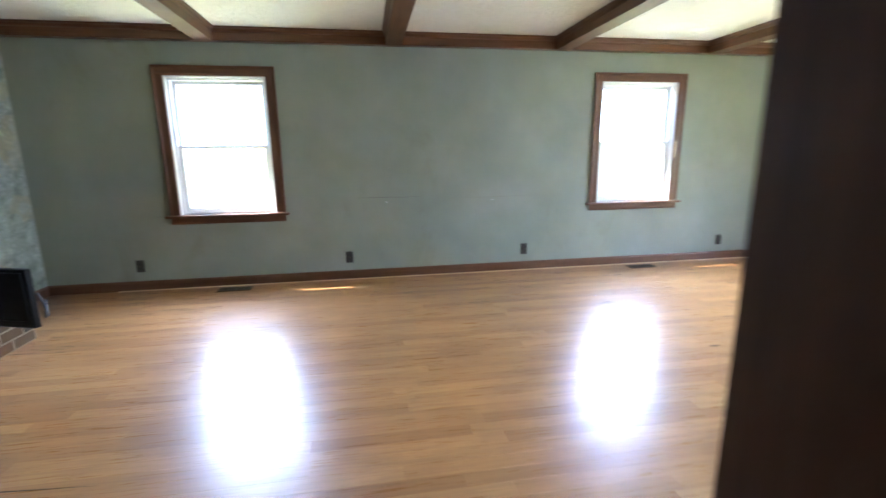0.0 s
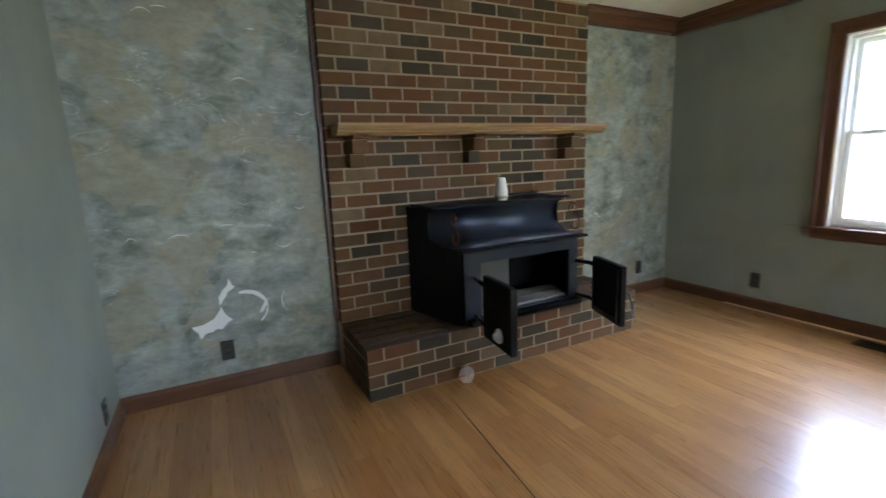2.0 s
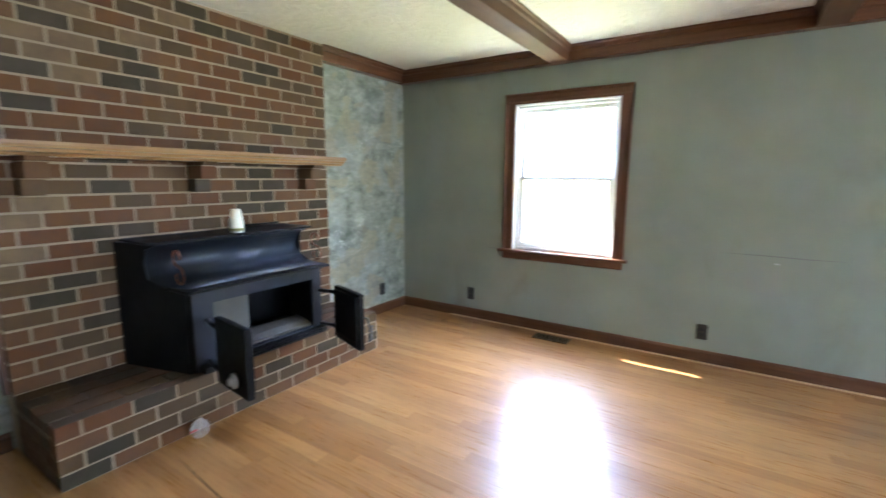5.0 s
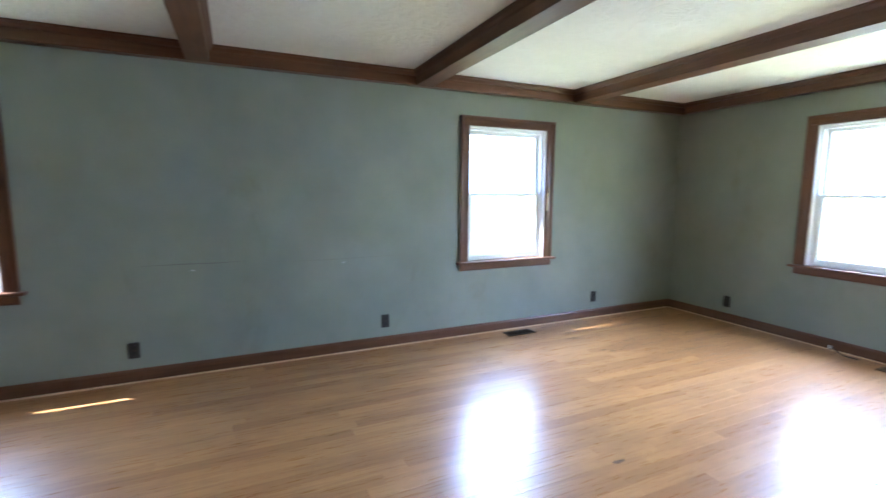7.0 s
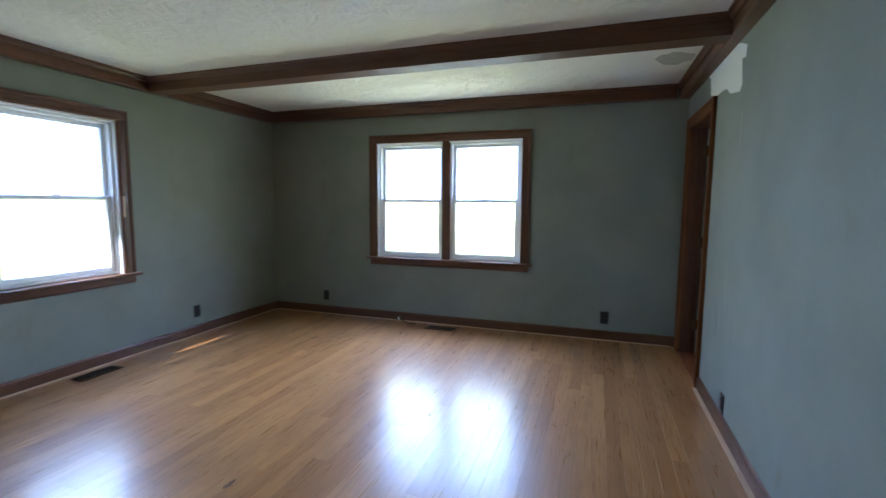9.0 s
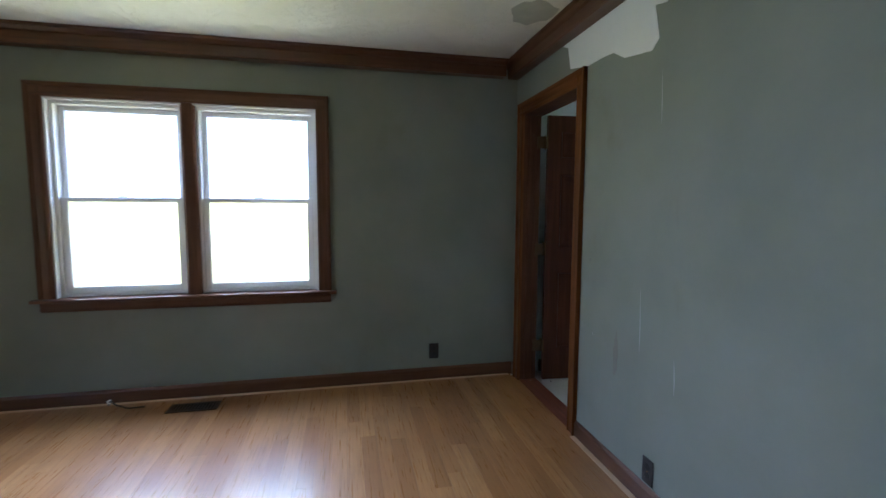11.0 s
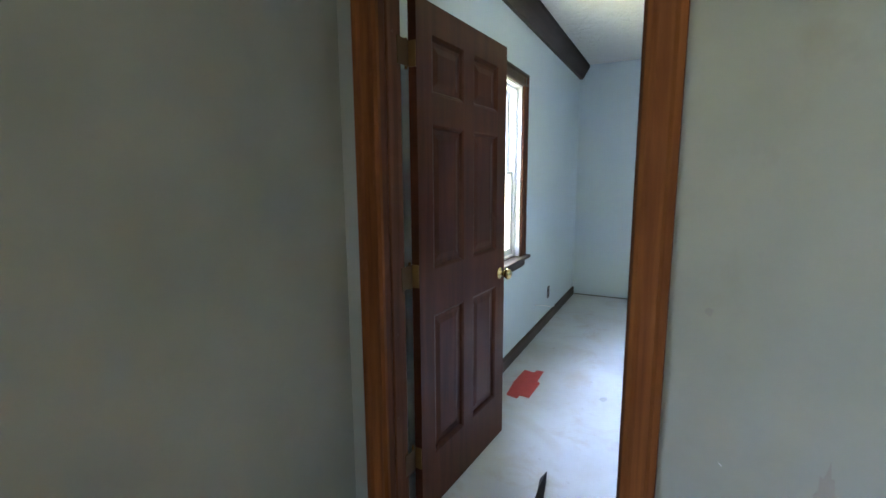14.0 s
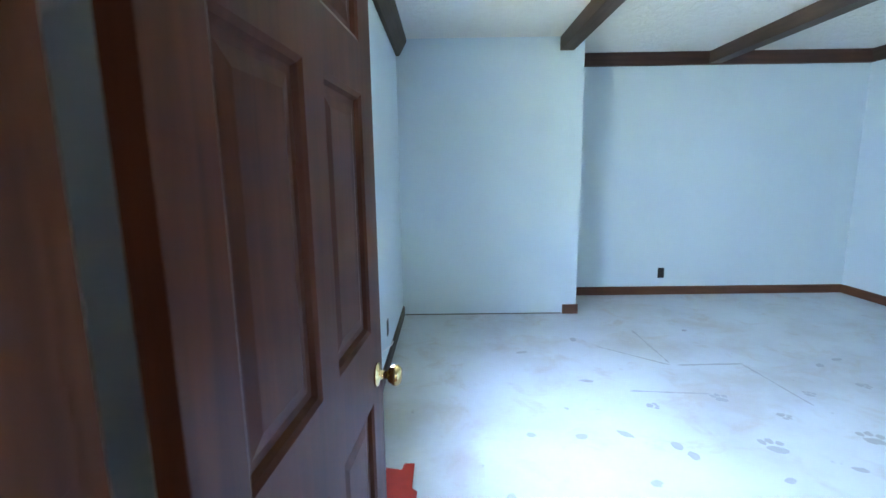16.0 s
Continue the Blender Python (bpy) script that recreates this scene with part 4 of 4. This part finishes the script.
# ---- wall damage ----
tear = thing("torn_paper", pose(0, 0, 0), "white torn patch in the wallpaper", "torn wallpaper")
part("shred", sheet([(-4.09, 0.425), (-4.03, 0.430), (-3.97, 0.455), (-3.935, 0.500), (-3.925, 0.525), (-3.905, 0.470), (-3.870, 0.432), (-3.900, 0.420), (-3.930, 0.385), (-3.960, 0.392),
                     (-3.985, 0.378), (-4.02, 0.375), (-4.05, 0.345), (-4.06, 0.385)], lambda u, v, a: (a, u, v), 0.003), TORN, tear)
part("shred", sheet([(-3.930, 0.528), (-3.930, 0.580), (-3.905, 0.620), (-3.880, 0.640), (-3.865, 0.685), (-3.850, 0.640), (-3.838, 0.632), (-3.862, 0.612), (-3.878, 0.606), (-3.890, 0.582), (-3.908, 0.560)],
                    lambda u, v, a: (a, u, v), 0.003), TORN, tear)
turns = range(108, -62, -10)
arc = [(-3.785 + 0.120 * math.cos(radians(q)), 0.485 + 0.116 * math.sin(radians(q))) for q in turns]
arc += [(-3.785 + (0.111 - 0.016 * max(0, math.sin(radians(q * 1.5))) - 0.003 * math.sin(q)) * math.cos(radians(q)), 0.485 + (0.107 - 0.016 * max(0, math.sin(radians(q * 1.5)))) * math.sin(radians(q))) for q in reversed(turns)]
part("curl", sheet(arc, lambda u, v, a: (a, u, v), 0.003), TORN, tear)
part("curl", sheet([(-3.69, 0.505), (-3.665, 0.53), (-3.67, 0.495), (-3.695, 0.455), (-3.72, 0.445)], lambda u, v, a: (a, u, v), 0.003), TORN, tear)
part("crease", sheet([(-3.565, 0.565), (-3.585, 0.520), (-3.582, 0.470), (-3.565, 0.430), (-3.577, 0.470), (-3.580, 0.520)], lambda u, v, a: (a, u, v), 0.0015), TORN, tear)
rng = random.Random(5)
for k in range(11):
    y, z = rng.uniform(-4.35, -3.35), rng.uniform(0.6, 2.2)
    s, bend = rng.uniform(0.04, 0.11), rng.uniform(-0.03, 0.03)
    top = [(y + s * f, z + bend * math.sin(3 * f) + 0.003) for f in (0, 0.25, 0.5, 0.75, 1)]
    bot = [(u, v - 0.005 * (1 - abs(i - 2) / 2.5)) for i, (u, v) in enumerate(top)][::-1]
    part("crease", sheet(top + bot, lambda u, v, a: (a, u, v), 0.0015), TORN, tear)

tagged(part("spackle_patch", sheet([(6.953, 2.322), (6.789, 2.264), (6.793, 2.194), (6.87, 2.211), (6.834, 2.062), (6.88, 2.025), (7.079, 2.057), (7.171, 2.11), (7.271, 2.119), (7.421, 2.119), (7.615, 2.161), (7.651, 2.292), (7.72, 2.322)],
                                   lambda u, v, a: (u, SE + a, v), 0.003), SPACKLE), "white spackle patch above the door casing", "wall patch")
scf = thing("wall_scuffs", pose(0, 0, 0), "faint dark and pale scuffs on the painted walls", "scuffs")
part("scuff", sheet([(2.90, 0.857), (3.2, 0.862), (3.45, 0.857), (3.66, 0.859), (3.45, 0.851), (3.2, 0.855)], lambda u, v, a: (u, -a, v), 0.001), SCUFF_AND_SHADE, scf)
part("scuff", sheet([(1.00, 0.728), (1.16, 0.730), (1.16, 0.722), (1.05, 0.724)], lambda u, v, a: (u, -a, v), 0.001), SCUFF_AND_SHADE, scf)
part("scuff", sheet([(3.80, 0.842), (4.25, 0.832), (4.75, 0.838), (5.15, 0.842), (4.75, 0.835), (4.25, 0.828)], lambda u, v, a: (u, -a, v), 0.001), DIRT, scf)
for x, z in ((3.27, 0.806), (4.41, 0.800)):
    part("chip", sheet(ragged(x, z, 0.016, 0.006, 9, 0.3, int(x * 10)), lambda u, v, a: (u, -a, v), 0.001), CHIP, scf)
for x, z, r in ((7.328, 1.060, 0.009),):
    part("smudge", sheet(ragged(x, z, r, r * 1.2, 12, 0.25, int(x * 100)), lambda u, v, a: (u, SE + a, v), 0.001), SMUDGE, scf)
for x, z, l in ((6.876, 0.68, 0.29), (6.797, 1.70, 0.22), (6.643, 0.57, 0.15), (7.272, 0.652, 0.012)):
    part("scratch", sheet([(x, z), (x + 0.003, z + l * 0.35), (x + 0.006, z + l * 0.6), (x + 0.009, z + l), (x + 0.003, z + l * 0.62), (x - 0.001, z + l * 0.4)], lambda u, v, a: (u, SE + a, v), 0.001), CHIP, scf)

tagged(part("floor_crack", prism([(0.75, -2.831), (1.10, -2.864), (1.62, -2.915), (1.95, -2.945), (1.62, -2.921), (1.10, -2.872)], lambda u, v, a: (u, v, a), 0.0004, 0.0012), CRACK),
       "open dark gap between floor boards", "floor crack")
part("dirt_streak", sheet(ragged(7.060, 0.60, 0.020, 0.11, 22, 0.2, 8), lambda u, v, a: (u, SE + a, v), 0.0008), DIRT, scf)
tagged(part("ceiling_stain", sheet(ragged(7.58, -4.36, 0.17, 0.12, 22, 0.18, 4), lambda u, v, a: (u, v, CEIL_Z - a), 0.001), STAIN), "grey water stain on the ceiling by the door", "stain")
tagged(part("floor_scar", sheet(ragged(5.357, -2.225, 0.036, 0.013, 16, 0.4, 6), lambda u, v, a: (u, v, 0.0003 + a), 0.0008), SCAR), "dark gouged mark in the oak floor", "floor mark")
crumbs = thing("floor_crumbs", pose(0, 0, 0), "small dark crumbs and paint flakes on the floor", "debris", "", "stuff")
for x, y, r, m in ((6.353, -2.887, 0.007, CRACK), (6.568, -3.228, 0.007, CRACK), (8.255, -4.735, 0.010, BLACK), (8.225, -4.850, 0.008, BLACK), (8.27, -4.70, 0.011, TORN), (8.42, -4.60, 0.012, TORN), (8.245, -4.79, 0.007, TORN)):
    part("crumb", prism(ragged(x, y, r, r * 0.6, 7, 0.3, int(x * 1000)), lambda u, v, a: (u, v, a), 0.0005, 0.006), m, crumbs)
# ---- things on the pale room's floor ----
tagged(part("white_cable", tube([(E - 0.001, -7.16, 0.285), (E - 0.022, -7.26, 0.262), (E - 0.026, -7.50, 0.195), (E - 0.018, -7.72, 0.125), (E - 0.010, -7.86, 0.100)], 0.0045), VINYL), "thin white cable hanging over the baseboard", "cable")
tagged(part("red_tape_patch", sheet([(8.14, -6.36), (8.20, -6.36), (8.21, -6.31), (8.30, -6.33), (8.31, -6.10), (8.29, -5.90), (8.20, -5.88), (8.19, -5.93), (8.12, -5.92), (8.11, -6.16), (8.14, -6.18)],
                                    lambda u, v, a: (u * 0.85 + 1.275, v - 0.09, 0.0005 + a), 0.002), RED), "torn red tape patch stuck to the subfloor", "tape")
sh = thing("plastic_shard", pose(7.868, -5.13, 0, 0, 0, -86), "broken dark plastic shard on the subfloor", "debris")
part("blade", prism([(-0.17, 0.004), (-0.06, 0.020), (0.02, 0.014), (0.10, 0.020), (0.17, 0.0), (0.09, -0.012), (0.0, -0.016), (-0.07, -0.024)], lambda u, v, a: (u, v, a + 0.02 * (u > 0)), 0.001, 0.008), BLACK, sh)
part("stub", boxes((-0.06, -0.02, -0.05, -0.02, 0.001, 0.022), bevel=0.003), BLACK, sh)

prints = thing("dusty_prints", pose(0, 0, 0), "grey dusty paw prints across the subfloor", "prints", "", "stuff")
bm = bmesh.new()
rng = random.Random(11)


def smear(x, y, rx, ry, turn):
    c, n = math.cos(turn), math.sin(turn)
    bm.faces.new([bm.verts.new((x + u * c - v * n, y + u * n + v * c, 0.0012)) for u, v in ragged(0, 0, rx, ry, 11, 0.22, rng.randint(0, 9999))])


def paw(x, y, turn, s):
    for dx, dy, rx, ry in ((0, 0, 0.040, 0.028), (-0.044, 0.040, 0.017, 0.022), (-0.012, 0.060, 0.017, 0.022), (0.026, 0.054, 0.017, 0.022)):
        c, n = math.cos(turn), math.sin(turn)
        smear(x + s * (dx * c - dy * n), y + s * (dx * n + dy * c), rx * s, ry * s, turn)


for x, y, turn, s in ((6.34, -6.54, 2.8, 1.2), (6.31, -7.05, 2.9, 1.0), (6.08, -6.87, 0.4, 0.7), (5.78, -6.60, 2.6, 1.2), (6.79, -6.99, 1.2, 0.7), (5.30, -7.23, 0.8, 0.8), (5.73, -7.10, 2.4, 0.7)):
    paw(x, y, turn, s)
for x, y in ((7.06, -6.69), (6.83, -6.57), (6.79, -6.49), (6.06, -6.37), (5.31, -7.54), (7.07, -6.29), (7.07, -7.33), (7.30, -6.67), (7.43, -7.84), (5.10, -7.64), (7.57, -6.69), (6.45, -6.30), (7.75, -6.20), (6.95, -8.1), (5.9, -8.3)):
    smear(x, y, rng.uniform(0.030, 0.050), rng.uniform(0.018, 0.030), rng.uniform(0, 3))
for a, b in (((6.36, -8.31), (6.37, -7.60)), ((6.80, -7.95), (6.39, -7.58)), ((6.31, -7.57), (5.86, -7.58)), ((5.85, -7.57), (5.81, -6.98)), ((6.82, -7.18), (6.36, -7.13))):
    for k in range(7):
        f = (k + 0.5) / 7
        smear(a[0] + (b[0] - a[0]) * f, a[1] + (b[1] - a[1]) * f, 0.052, rng.uniform(0.006, 0.014), math.atan2(b[1] - a[1], b[0] - a[0]))
part("print", bm, PRINT, prints)

# ---- oak strip floor ----
floor = tagged(part("floor", boxes((0, E, -6.25, 0, -0.35, -0.0025)), FLOOR_JOINT), "golden oak strip floor, worn satin finish", "floor", "", "structure")
BW = 0.0825
rng = random.Random(3)
plank_meshes = {}
rest = []
count = 0
row = 0
y = -0.001
while y > -4.62:
    x = -rng.uniform(0, 0.9)
    while x < E:
        length = rng.choice((0.6, 0.75, 0.9, 1.05, 1.2, 1.5, 1.8))
        a, b = max(x, 0.001), min(x + length - 0.0004, E - 0.001)
        x += length
        if b - a < 0.02:
            continue
        ylo = max(y - BW + 0.0003, SE + 0.004 if a > JOG else -4.62)
        if y - ylo < 0.01:
            continue
        if -4.45 < y < -1.55 and 1.2 < (a + b) / 2 < 7.6 and count < 290:
            key = (round(b - a, 2), round(y - ylo, 3))
            if key not in plank_meshes:
                plank_meshes[key] = mesh_of(boxes((-key[0] / 2, key[0] / 2, -key[1] / 2, key[1] / 2, -0.012, 0.0), bevel=0.0003), "plank", PLANK)
            p = new("plank", plank_meshes[key])
            p.location = ((a + b) / 2, (y + ylo) / 2, 0.0)
            p.parent = floor
            count += 1
        else:
            rest.append((a, b, ylo, y, -0.012, 0.0))
    y -= BW
    row += 1
rest.append((1.9, JOG - 0.3, -6.25, -4.63, -0.012, 0.0))
tagged(part("planks", boxes(*rest), PLANK, floor), "", "", "", "stuff")
